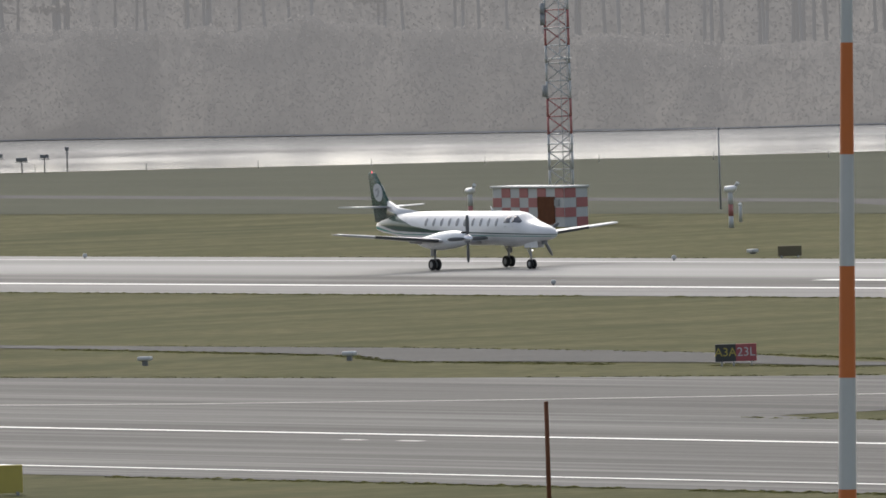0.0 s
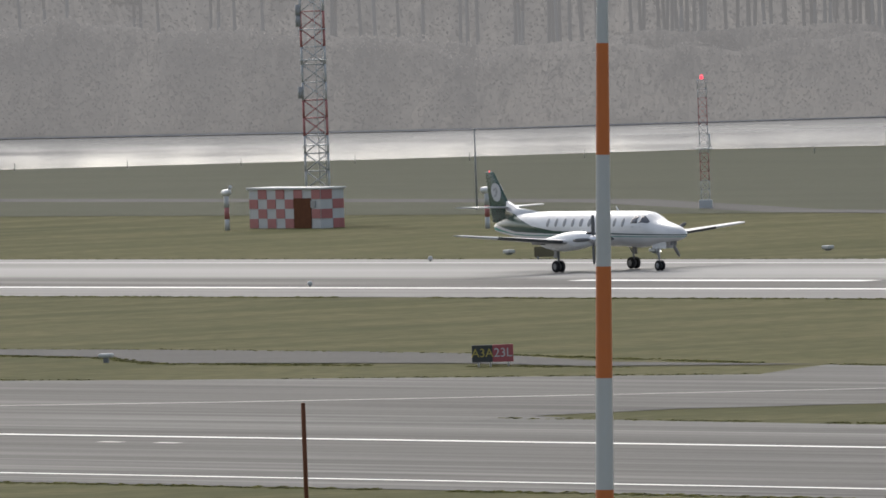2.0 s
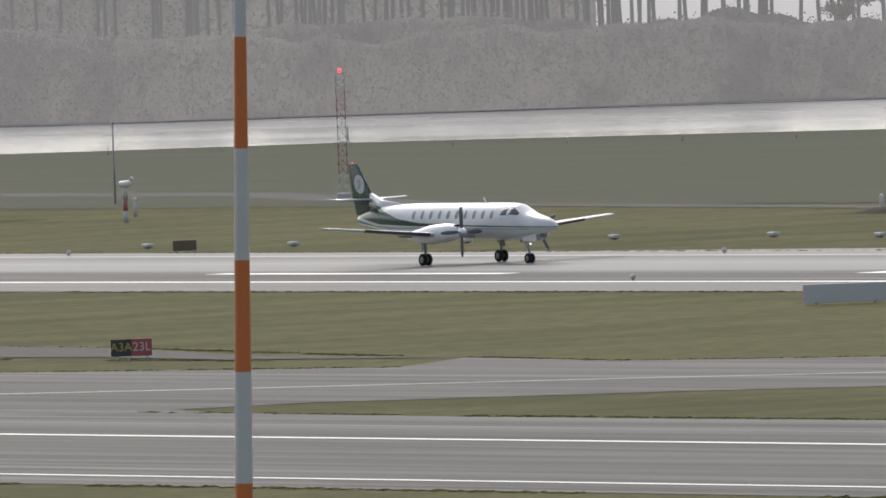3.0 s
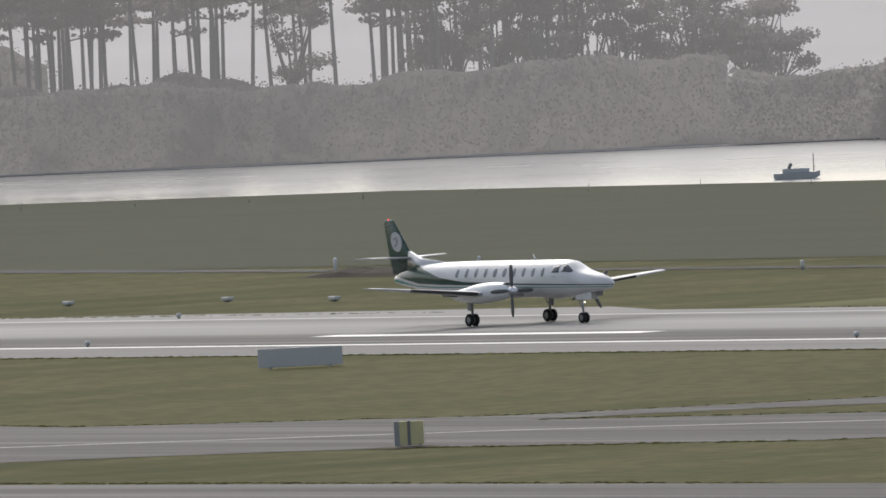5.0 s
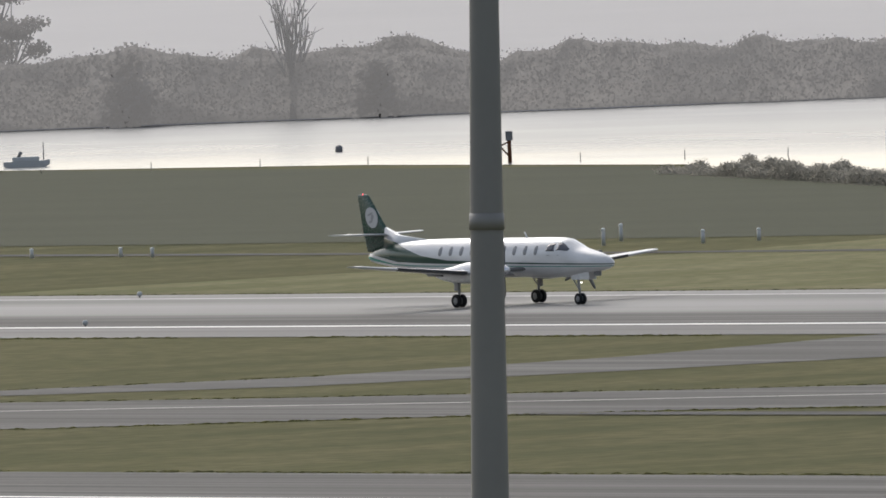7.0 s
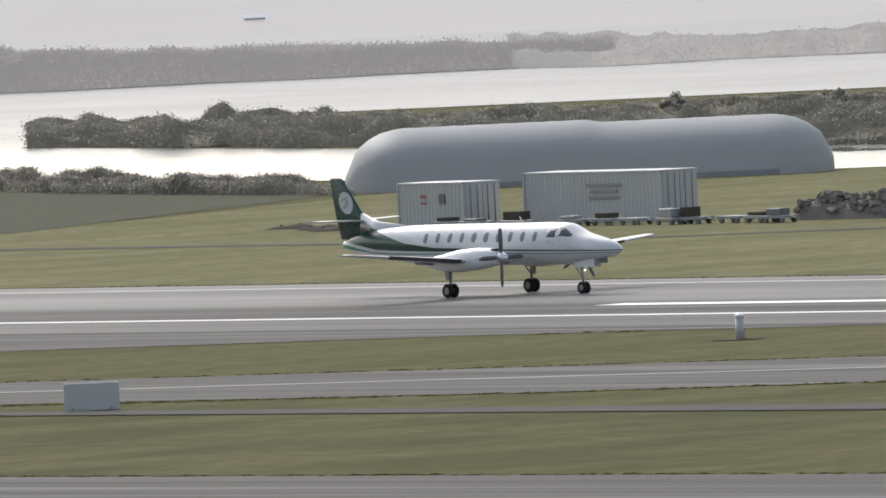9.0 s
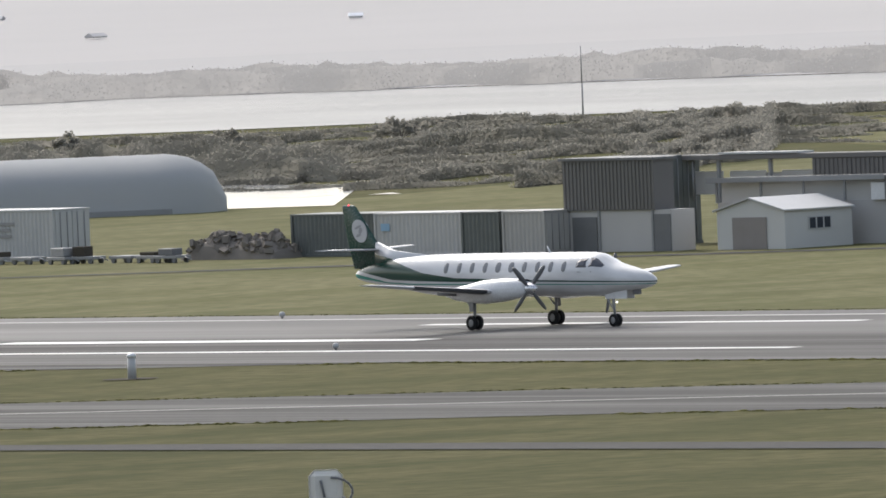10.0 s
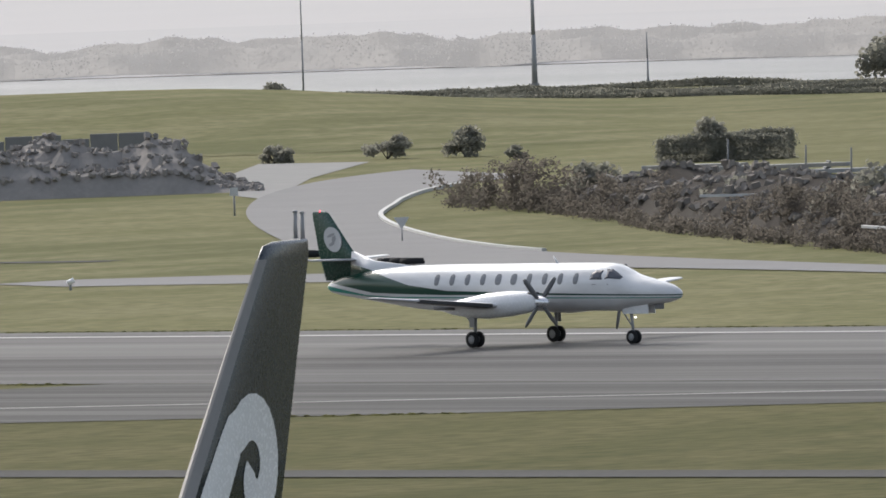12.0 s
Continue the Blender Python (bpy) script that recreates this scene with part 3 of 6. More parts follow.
# mangroves on the near side
belt("mangroves", [(-860.7, 726.8), (-848, 724), (-811, 712), (-770, 700), (-735, 694)], 6, 44, 0.7, 2.2, 170000, 0.055, LEAF_SCRUB, "dark mangrove scrub on a low spit in the water", 6, 0.12, lambda s: 0.75 + 0.5 * s, ends=5.0)
belt("mangroves", [(-846, 686), (-824, 675), (-790, 657), (-755, 640), (-701, 622)], 3, 8, 0.4, 1.45, 150000, 0.05, LEAF_SCRUB, "dark mangrove scrub along the grass edge", 7, 0.12, lambda s: 0.3 + min(0.7, 2.4 * s), ends=5.0)
belt("mangroves", [(-735, 655), (-712, 662), (-714, 690), (-742, 728), (-768, 755), (-757, 761)], 14, 200, 0.12, 1.0, 250000, 0.06, LEAF_SCRUB, "broad grey-green mangrove belt behind the yard", 8, 0.05, lambda s: (0.2 + 0.8 * min(1.0, s / 0.14)) * (1.0 if s < 0.6 else 1.0 - 0.8 * (s - 0.6)), 1190.0, ends=8.0)
for i, (x, y, h, w) in enumerate(((-842, 765, 1.5, 1.0), (-826, 779, 1.7, 1.8), (-834, 771, 1.4, 1.4))):
    bush((x, y, 0), h, w, 120 + i, LEAF_SCRUB, "taller bush standing above the mangroves")

# green embankment beside the mangroves: a steep end, a level top
def smooth(x):
    x = max(0.0, min(1.0, x))
    return x * x * (3 - 2 * x)


bm = bmesh.new()
grid = []
out, across = Vector((-0.705, 0.709, 0)), Vector((0.709, 0.705, 0))
for j in range(45):
    grid.append([])
    for i in range(81):
        a, b = -6 + i * 1.1, j * 4.0
        h = 1.95 * smooth((a + 0.5) / 7.5) * smooth((b + 6) / 92) * smooth((168 - b) / 55) * smooth((82 - a) / 34)
        h *= 1 + 0.05 * noise.noise((a * 0.2, b * 0.05, 2))
        p = Vector((-720, 720, 0)) + across * a + out * b
        grid[-1].append(bm.verts.new((p.x, p.y, h + 0.012 if h > 0.002 else -0.06)))
for a, b in zip(grid, grid[1:]):
    for i in range(80):
        bm.faces.new((a[i], a[i + 1], b[i + 1], b[i])).smooth = True
structure("grass_rise", bm, GRASS_HAZED, "green grassed rise above the shore")
for pts in (((-722.6, 670.4), (-717.4, 668.4), (-718.4, 672.4), (-725, 676)), ((-715.4, 672.0), (-713.4, 672.6), (-716.6, 675))):
    bm = bmesh.new()
    sheet(bm, pts, 0.045)
    structure("pool", bm, WATER, "small bright pool among the mangroves")

# far houses, pale roofs on the hillside
rg = random.Random(77)
# grey roofs and walls sit near the hill's haze-paled colour
roofs = (plain("far_roof_pale", (0.85, 0.85, 0.85), 0.5), plain("far_roof_grey", (0.52, 0.50, 0.49), 0.75), plain("far_wall", (0.45, 0.44, 0.43), 0.75))
for i in range(26):
    a, d = radians(rg.uniform(-58, -40)), rg.uniform(1600, 1715)
    t = thing("house", (math.sin(a) * d, math.cos(a) * d, hill_height(a, d) - 0.15), "pale far house on the hazy hillside", "house", "houses on the far hill", rg.uniform(0, 180))
    w, dp, h = rg.uniform(0.35, 0.9), rg.uniform(0.4, 0.7), rg.uniform(0.12, 0.2)
    part("wall", new_box(-w, w, -dp, dp, 0, h), roofs[2], t)
    bm = bmesh.new()
    loft(bm, [[(x, -dp - 0.1, h), (x, dp + 0.1, h), (x, 0.03, h + 0.3), (x, -0.03, h + 0.3)] for x in (-w - 0.1, w + 0.1)], smooth=False)
    part("roof", bm, roofs[0] if i % 2 == 0 else roofs[1], t)

# rank grass along the edges of the pavements
def verge(name, pts, seed, label):
    rgv = random.Random(seed)
    bm = bmesh.new()
    for (xa, ya), (xb, yb) in zip(pts, pts[1:]):
        ln = math.hypot(xb - xa, yb - ya)
        for i in range(int(ln / 0.2)):
            f = rgv.random()
            if noise.noise(((xa + (xb - xa) * f) * 0.05, seed, 0)) < -0.3:
                continue
            x, y = xa + (xb - xa) * f + rgv.uniform(-0.25, 0.25), ya + (yb - ya) * f + rgv.uniform(-0.35, 0.35)
            h = rgv.uniform(0.02, 0.07)
            for _ in range(3):
                a, w = rgv.uniform(0, 3.14), rgv.uniform(0.15, 0.45)
                vs = [bm.verts.new((x - math.cos(a) * w, y - math.sin(a) * w, 0.0)), bm.verts.new((x + math.cos(a) * w, y + math.sin(a) * w, 0.0)), bm.verts.new((x + rgv.uniform(-0.1, 0.1), y + rgv.uniform(-0.1, 0.1), h))]
                bm.faces.new(vs)
    tagged(part(name, bm, VERGE), label, "grass", kind="stuff")


VERGE = leaf_material("verge_grass", (0.085, 0.088, 0.036), (0.14, 0.136, 0.058))
verge("verge_grass", [(-900, 514.8), (-712, 514.8)], 1, "rank grass along the far runway edge")
verge("verge_grass", [(-692, 514.8), (-340, 514.8)], 2, "rank grass along the far runway edge")
verge("verge_grass", [(-850, 470.2), (-566, 470.2)], 3, "rank grass along the near runway edge")
verge("verge_grass", [(-720, 386.8), (-656, 390.7), (-631, 394.7), (-609, 400.7), (-600, 403.6)], 4, "dark grass fringe along the taxiway")
verge("verge_grass", [(-606, 411.7), (-592, 409.7), (-572, 416.7), (-560, 436.2)], 5, "dark grass fringe along the taxiway")
verge("verge_grass", [(-566, 413.2), (-540, 419.9), (-523, 425.8), (-510, 432.2), (-492, 438.7), (-466, 449), (-441, 456.2)], 6, "dark grass fringe along the taxiway")
verge("verge_grass", [(-547, 393.3), (-527, 397.3), (-518, 403.3), (-505, 410.8), (-471, 419.8), (-447, 429.8), (-397, 447.8)], 7, "grass fringe along the exit taxiway")
verge("verge_grass", [(-568, 370.4), (-300, 370.2)], 8, "dark grass fringe along the parallel taxiway")
verge("verge_grass", [(-640, 327.8), (-430, 327.8)], 9, "grass fringe along the parallel taxiway")
verge("verge_grass", [(-520, 464.9), (-500, 470.2), (-436, 470.2)], 10, "grass fringe along the near runway edge")
verge("verge_grass", [(-690, 418.0), (-670, 419.1), (-641, 417.8), (-612, 412.2)], 12, "rough tufts along the old tarred strip")
verge("verge_grass", [(-691, 414.4), (-662, 411.8), (-651, 407.3), (-615, 407.9)], 13, "rough tufts along the old tarred strip")

# ---- the twin-propeller aircraft ----
def livery_material():
    """White paint with a dark green sweep that narrows to a thin line, and a paler line under it."""
    m, n, k, b = nodes_of("aircraft_livery")
    tc, sp = n.new("ShaderNodeTexCoord"), n.new("ShaderNodeSeparateXYZ")
    k.new(tc.outputs["Object"], sp.inputs[0])

    def math_(op, a, c):
        t = n.new("ShaderNodeMath")
        t.operation = op
        for s, v in ((t.inputs[0], a), (t.inputs[1], c)):
            if hasattr(v, "links"):
                k.new(v, s)
            else:
                s.default_value = v
        return t.outputs[0]
    s = math_("MULTIPLY", math_("ADD", sp.outputs[0], 10.0), 1 / 19.0)

    def at(x):
        return (x + 10) / 19.0
    top = math_("MULTIPLY", ramp_of(n, k, s, [(at(-10), 0.79), (at(-8.6), 0.79), (at(-7.4), 0.735), (at(-6.0), 0.655), (at(-4.6), 0.57), (at(-2.6), 0.514), (at(2), 0.485), (at(8), 0.458)]), 4.0)
    bot = math_("MULTIPLY", ramp_of(n, k, s, [(at(-10), 0.625), (at(-8.4), 0.57), (at(-6.6), 0.50), (at(-4.6), 0.485), (at(-2.6), 0.474), (at(2), 0.468), (at(8), 0.447)]), 4.0)
    z = sp.outputs[2]
    green = math_("MULTIPLY", math_("LESS_THAN", z, top), math_("GREATER_THAN", z, bot))
    top2 = math_("MULTIPLY", ramp_of(n, k, s, [(at(-10), 0.60), (at(-8.4), 0.535), (at(-7), 0.478), (at(-5.5), 0.462), (at(8), 0.432)]), 4.0)
    bot2 = math_("MULTIPLY", ramp_of(n, k, s, [(at(-10), 0.545), (at(-8.4), 0.50), (at(-7), 0.465), (at(-5.5), 0.449), (at(8), 0.424)]), 4.0)
    teal = math_("MULTIPLY", math_("LESS_THAN", z, top2), math_("GREATER_THAN", z, bot2))
    dirt = noise_of(n, k, coords(n, k, (0.8, 3, 3)), 1.0, 4)
    c = ramp_of(n, k, dirt, [(0.35, (0.54, 0.54, 0.54)), (0.6, (0.63, 0.63, 0.63))])
    c = mixed(n, k, teal, c, (0.03, 0.22, 0.17))
    c = mixed(n, k, green, c, (0.012, 0.05, 0.034))
    k.new(c, b.inputs["Base Color"])
    b.inputs["Roughness"].default_value = 0.26
    return m


LIVERY = livery_material()
TAILGREEN = plain("dark_green_gloss", (0.012, 0.05, 0.034), 0.25, var=0.12)
WINGTOP = plain("wing_paint", (0.440, 0.440, 0.448), 0.35, var=0.12)
BOOT = plain("de_icing_boot", (0.03, 0.03, 0.032), 0.5)
COCKPIT = plain("cockpit_glass", (0.06, 0.065, 0.08), 0.1, var=0.2)
PROPM = plain("propeller_blade", (0.11, 0.11, 0.11), 0.4, var=0.2)

PROFILE = [(8.25, 1.83, 0.06, 0.06), (8.12, 1.84, 0.20, 0.18), (7.8, 1.87, 0.36, 0.31), (7.3, 1.90, 0.50, 0.42), (6.7, 1.94, 0.62, 0.51), (6.1, 1.985, 0.71, 0.60), (5.75, 2.03, 0.76, 0.72), (5.25, 2.09, 0.81, 0.87),
           (4.8, 2.12, 0.83, 0.89), (4.0, 2.13, 0.84, 0.89), (2.0, 2.13, 0.84, 0.89), (0.0, 2.13, 0.84, 0.89), (-2.0, 2.13, 0.84, 0.89), (-3.6, 2.14, 0.83, 0.87), (-4.8, 2.18, 0.77, 0.81), (-6.0, 2.24, 0.66, 0.70), (-7.2, 2.28, 0.52, 0.57),
           (-8.0, 2.27, 0.39, 0.45), (-8.6, 2.24, 0.28, 0.34), (-9.1, 2.21, 0.15, 0.20), (-9.3, 2.20, 0.05, 0.08)]


def section(x):
    for a, b in zip(PROFILE, PROFILE[1:]):
        if b[0] <= x <= a[0]:
            f = (a[0] - x) / (a[0] - b[0])
            return [p * (1 - f) + q * f for p, q in zip(a, b)]
    return PROFILE[0]


def on_hull(x, z, side, out=0.012):
    _, zc, ry, rz = section(x)
    s = max(-1, min(1, (z - zc) / rz))
    return Vector((x, side * (ry * math.sqrt(1 - s * s) + out), z))


def hull_patch(name, outline, side, material, parent, label="", out=0.012):
    """A pane lying on the hull: outline in (x, z)."""
    bm = bmesh.new()
    cx_ = sum(p[0] for p in outline) / len(outline)
    cz_ = sum(p[1] for p in outline) / len(outline)
    rings = []
    for f in (1.0, 0.55):
        rings.append([bm.verts.new(on_hull(cx_ + (x - cx_) * f, cz_ + (z - cz_) * f, side, out if f < 1 else out * 0.2)) for x, z in outline])
    n = len(outline)
    for i in range(n):
        bm.faces.new((rings[0][i], rings[0][(i + 1) % n], rings[1][(i + 1) % n], rings[1][i]))
    bm.faces.new(rings[1])
    return part(name, bm, material, parent, label)


def aerofoil(xl, chord, y, z, th, upright=False, n=9):
    """A ring of points round a wing section."""
    pts = []
    for i in range(2 * n):
        a = math.pi * i / n
        f = 0.5 - 0.5 * math.cos(a)
        h = th * chord * 1.5 * (1.48 * math.sqrt(max(f, 0)) - 0.63 * f - 1.76 * f * f + 1.42 * f ** 3 - 0.51 * f ** 4) * (1 if i <= n else -1)
        pts.append((xl - f * chord, y + h, z) if upright else (xl - f * chord, y, z + h))
    return pts


plane = thing("aircraft", (-792.5, 500.5, 0.05), "white twin-propeller airliner with dark green tail and stripe on the runway", "aircraft")
bm = bmesh.new()
rings = []
xs = [8.25, 8.2, 8.12, 7.95, 7.8] + [7.5 - 0.25 * i for i in range(13)] + [4.0 - 0.5 * i for i in range(16)] + [-4.2 - 0.4 * i for i in range(12)] + [-8.85, -9.1, -9.22, -9.3]
for x in xs:
    _, zc, ry, rz = section(x)
    rings.append([(x, ry * math.cos(2 * math.pi * i / 40), zc + rz * math.sin(2 * math.pi * i / 40)) for i in range(40)])
loft(bm, rings)
fuselage = part("fuselage", bm, LIVERY, plane)
for side in (-1, 1):
    for i in range(10):
        x = -3.15 + 0.765 * i
        w = 0.13 if i not in (4, 5) else 0.16
        pts = [(x + w * math.copysign(abs(math.cos(a)) ** 0.7, math.cos(a)), 2.46 + 0.21 * math.copysign(abs(math.sin(a)) ** 0.8, math.sin(a))) for a in (2 * math.pi * j / 16 for j in range(16))]
        hull_patch("cabin_window", pts, side, CABINPANE, fuselage, "dark oval cabin window")
    hull_patch("cockpit_window", [(4.42, 2.42), (4.45, 2.62), (4.6, 2.76), (4.98, 2.76), (5.02, 2.42)], side, COCKPIT, fuselage, "dark cockpit side window", 0.03)
    hull_patch("cockpit_window", [(5.1, 2.44), (5.08, 2.80), (5.3, 2.80), (5.55, 2.68), (5.86, 2.50), (5.8, 2.42)], side, COCKPIT, fuselage, "dark sloping windscreen", 0.035)
    bm = bmesh.new()
    for x0, x1, z0, z1 in ((4.55, 5.35, 2.22, 2.26), (3.25, 3.29, 1.6, 2.8)):
        vs = [bm.verts.new(on_hull(x, z, side, 0.006)) for x, z in ((x0, z0), (x1, z0), (x1, z1), (x0, z1))]
        bm.faces.new(vs)
    part("panel_line", bm, GREY, fuselage, "thin grey panel lines and lettering bar")
# dorsal fairing, fin, tailplanes
bm = bmesh.new()
loft(bm, [[(-4.6, -0.02, 2.9), (-4.6, 0.02, 2.9), (-4.6, 0.02, 2.94), (-4.6, -0.02, 2.94)], [(-7.0, -0.22, 2.5), (-7.0, 0.22, 2.5), (-7.0, 0.1, 3.18), (-7.0, -0.1, 3.18)],
          [(-8.0, -0.2, 2.6), (-8.0, 0.2, 2.6), (-8.0, 0.08, 3.55), (-8.0, -0.08, 3.55)]])
part("dorsal_fin", bm, LIVERY, plane, "white and green dorsal fairing ahead of the fin")
bm = bmesh.new()
loft(bm, [aerofoil(-7.05, 2.35, 0, 2.45, 0.055, True), aerofoil(-7.85, 1.85, 0, 3.4, 0.06, True), aerofoil(-9.14, 0.86, 0, 4.98, 0.06, True), aerofoil(-9.3, 0.62, 0, 5.06, 0.03, True)])
fin = part("fin", bm, TAILGREEN, plane, "swept dark green tail fin")
for side in (-1, 1):
    bm = bmesh.new()
    c = [bm.verts.new((-8.93 + 0.42 * math.cos(a) - 0.1 * math.sin(a), side * 0.1, 4.0 + 0.47 * math.sin(a))) for a in (2 * math.pi * i / 28 for i in range(28))]
    bm.faces.new(c)
    bmesh.ops.extrude_face_region(bm, geom=bm.faces[:])
    for v in bm.verts[28:]:
        v.co.y -= side * 0.05
    part("roundel", bm, OFFWHITE, fin, "round white badge with a dark plain device")
    bm = bmesh.new()
    for px, pz, w, h in ((-9.0, 4.16, 0.2, 0.06), (-8.86, 4.02, 0.11, 0.13), (-8.97, 3.83, 0.15, 0.07)):
        vs = [bm.verts.new((px + w * math.cos(a), side * 0.104, pz + h * math.sin(a) + 0.3 * w * math.cos(a))) for a in (2 * math.pi * i / 10 for i in range(10))]
        bm.faces.new(vs)
    part("roundel_device", bm, GREY, fin, "plain dark device on the badge")
    bm = bmesh.new()
    loft(bm, [aerofoil(-7.75, 1.45, side * 0.05, 3.23, 0.05), aerofoil(-8.35, 0.85, side * 2.45, 3.3, 0.05)])
    part("tailplane", bm, WINGTOP, plane, "pale grey tailplane")
bm = bmesh.new()
rod(bm, (-9.6, 0, 5.03), (-9.6, 0, 5.10), 0.035, 0.02, 8)
part("beacon", bm, LAMP_RED, fin, "red glowing beacon")
# wings, engines, gear
def prop():
    pr = new("propeller")
    pr.parent = plane
    bm = bmesh.new()
    loft(bm, [[(x, r * math.cos(a), r * math.sin(a)) for a in (2 * math.pi * i / 16 for i in range(16))] for x, r in ((0.42, 0.02), (0.36, 0.1), (0.22, 0.18), (0.0, 0.23), (-0.08, 0.23))])
    part("spinner", bm, ALU, pr, "polished spinner")
    for q in range(4):
        bm = bmesh.new()
        loft(bm, [[(0.03 * s * 0.6 + dx, s * c_, r) for s, dx in ((-1, -0.015), (1, -0.015), (1, 0.015), (-1, 0.015))] for r, c_ in ((0.18, 0.045), (0.4, 0.085), (0.8, 0.1), (1.1, 0.085), (1.24, 0.04))])
        bl = part("blade", bm, PROPM, pr, "dark propeller blade")
        bl.matrix_basis = pose(0, 0, 0, 90 * q)
    return pr


props, wheels = [], []
for side in (-1, 1):
    bm = bmesh.new()
    ringsw = [aerofoil(1.75, 2.75, side * 0.3, 1.40, 0.075), aerofoil(1.55, 2.45, side * 2.3, 1.52, 0.075), aerofoil(1.12, 1.45, side * 7.0, 1.95, 0.065), aerofoil(0.98, 1.05, side * 8.5, 2.09, 0.06), aerofoil(0.78, 0.75, side * 8.66, 2.11, 0.03)]
    loft(bm, ringsw)
    wing = part("wing", bm, WINGTOP, plane, "long straight low wing, pale grey")
    bm = bmesh.new()
    loft(bm, [[(x0 + 0.025, side * y, z + 0.06), (x0 + 0.02, side * y, z - 0.06), (x0 - 0.22 * c_ / 2, side * y, z - 0.07 * c_ / 2 - 0.03), (x0 - 0.12 * c_ / 2, side * y, z + 0.05 * c_ / 2 + 0.02)] for x0, y, z, c_ in ((1.49, 2.95, 1.58, 2.3), (1.15, 6.6, 1.91, 1.5))], smooth=False)
    part("de_icing_boot", bm, BOOT, wing, "black rubber de-icing boot")
    bm = bmesh.new()
    loft(bm, [[(x, side * 2.29 + ry * math.cos(a), zc + rz * math.sin(a)) for a in (2 * math.pi * i / 20 for i in range(20))] for x, zc, ry, rz in
              ((3.22, 1.66, 0.24, 0.24), (3.1, 1.66, 0.29, 0.31), (2.6, 1.66, 0.36, 0.41), (1.9, 1.62, 0.42, 0.47), (0.7, 1.54, 0.43, 0.48), (-0.2, 1.48, 0.36, 0.38), (-1.0, 1.47, 0.25, 0.26), (-1.7, 1.5, 0.1, 0.1))])
    nac = part("engine_nacelle", bm, WHITE, plane, "white engine nacelle under the propeller")
    bm = bmesh.new()
    loft(bm, [[(x, side * 2.29 + 0.16 * math.cos(a), 1.97 + 0.07 * math.sin(a)) for a in (2 * math.pi * i / 12 for i in range(12))] for x in (3.13, 2.75)])
    part("air_intake", bm, BLACK, nac, "black air intake")
    bm = bmesh.new()
    rod(bm, (-0.7, side * 2.62, 1.52), (-1.5, side * 2.8, 1.55), 0.12, 0.13, 12)
    part("exhaust_pipe", bm, DARKGREY, nac)
    pr = prop()
    props.append((pr, side))
    bm = bmesh.new()
    rod(bm, (0.0, side * 2.285, 0.30), (0.05, side * 2.285, 1.4), 0.055, 0.08, 10)
    rod(bm, (0.02, side * 2.285, 0.75), (-0.55, side * 2.285, 1.3), 0.035, 0.035, 8)
    rod(bm, (0, side * 2.285 - 0.2, 0.30), (0, side * 2.285 + 0.2, 0.30), 0.04, 0.04, 8)
    box(bm, -0.12, 0.12, side * 2.285 + 0.16 * side - 0.01, side * 2.285 + 0.16 * side + 0.01, 0.75, 1.3)
    part("main_gear_strut", bm, GREY, plane, "grey main landing gear leg")


def wheel(x, y, r, w):
    wh = new("wheel")
    wh.parent = plane
    bm = bmesh.new()
    loft(bm, [[(rr * math.cos(a), yy, rr * math.sin(a)) for a in (2 * math.pi * i / 22 for i in range(22))] for rr, yy in ((r * 0.55, -w * 0.5), (r * 0.88, -w * 0.5), (r, -w * 0.25), (r, w * 0.25), (r * 0.88, w * 0.5), (r * 0.55, w * 0.5))], close=False)
    part("tyre", bm, BLACK, wh, "black rubber tyre")
    bm = bmesh.new()
    loft(bm, [[(rr * math.cos(a), yy, rr * math.sin(a)) for a in (2 * math.pi * i / 16 for i in range(16))] for rr, yy in ((r * 0.2, -w * 0.42), (r * 0.56, -w * 0.36), (r * 0.56, w * 0.36), (r * 0.2, w * 0.42))])
    part("rim", bm, GREY, wh, "grey metal rim")
    wheels.append((wh, x, y, r))


for y in (-2.285, 2.285):
    for o in (-0.16, 0.16):
        wheel(0.0, y + o, 0.30, 0.17)
for o in (-0.11, 0.11):
    wheel(5.83, o, 0.255, 0.13)
bm = bmesh.new()
rod(bm, (5.83, 0, 0.25), (5.7, 0, 1.5), 0.045, 0.07, 10)
rod(bm, (5.81, 0, 0.6), (5.2, 0, 1.35), 0.03, 0.03, 8)
rod(bm, (5.83, -0.13, 0.255), (5.83, 0.13, 0.255), 0.035, 0.035, 8)
part("nose_gear_strut", bm, GREY, plane, "grey nose landing gear leg")
bm = bmesh.new()
rod(bm, (5.9, 0, 0.98), (5.96, 0, 0.98), 0.025, 0.032, 12)
part("taxi_light", bm, LAMP_WHITE, plane, "small lit taxi lamp on the nose gear")
for s in (-1, 1):
    bm = bmesh.new()
    box(bm, 5.5, 6.75, s * 0.2 - 0.012, s * 0.2 + 0.012, 1.12, 1.5)
    part("gear_door", bm, WHITE, plane, "white open nose gear door")
part("pitot_fairing", new_box(6.95, 7.3, -0.1, 0.1, 1.28, 1.52, bevel=0.03), DARKGREY, plane)
bm = bmesh.new()
rod(bm, (2.2, 0, 3.0), (2.0, 0, 3.28), 0.05, 0.015, 6)
part("antenna", bm, WHITE, plane)

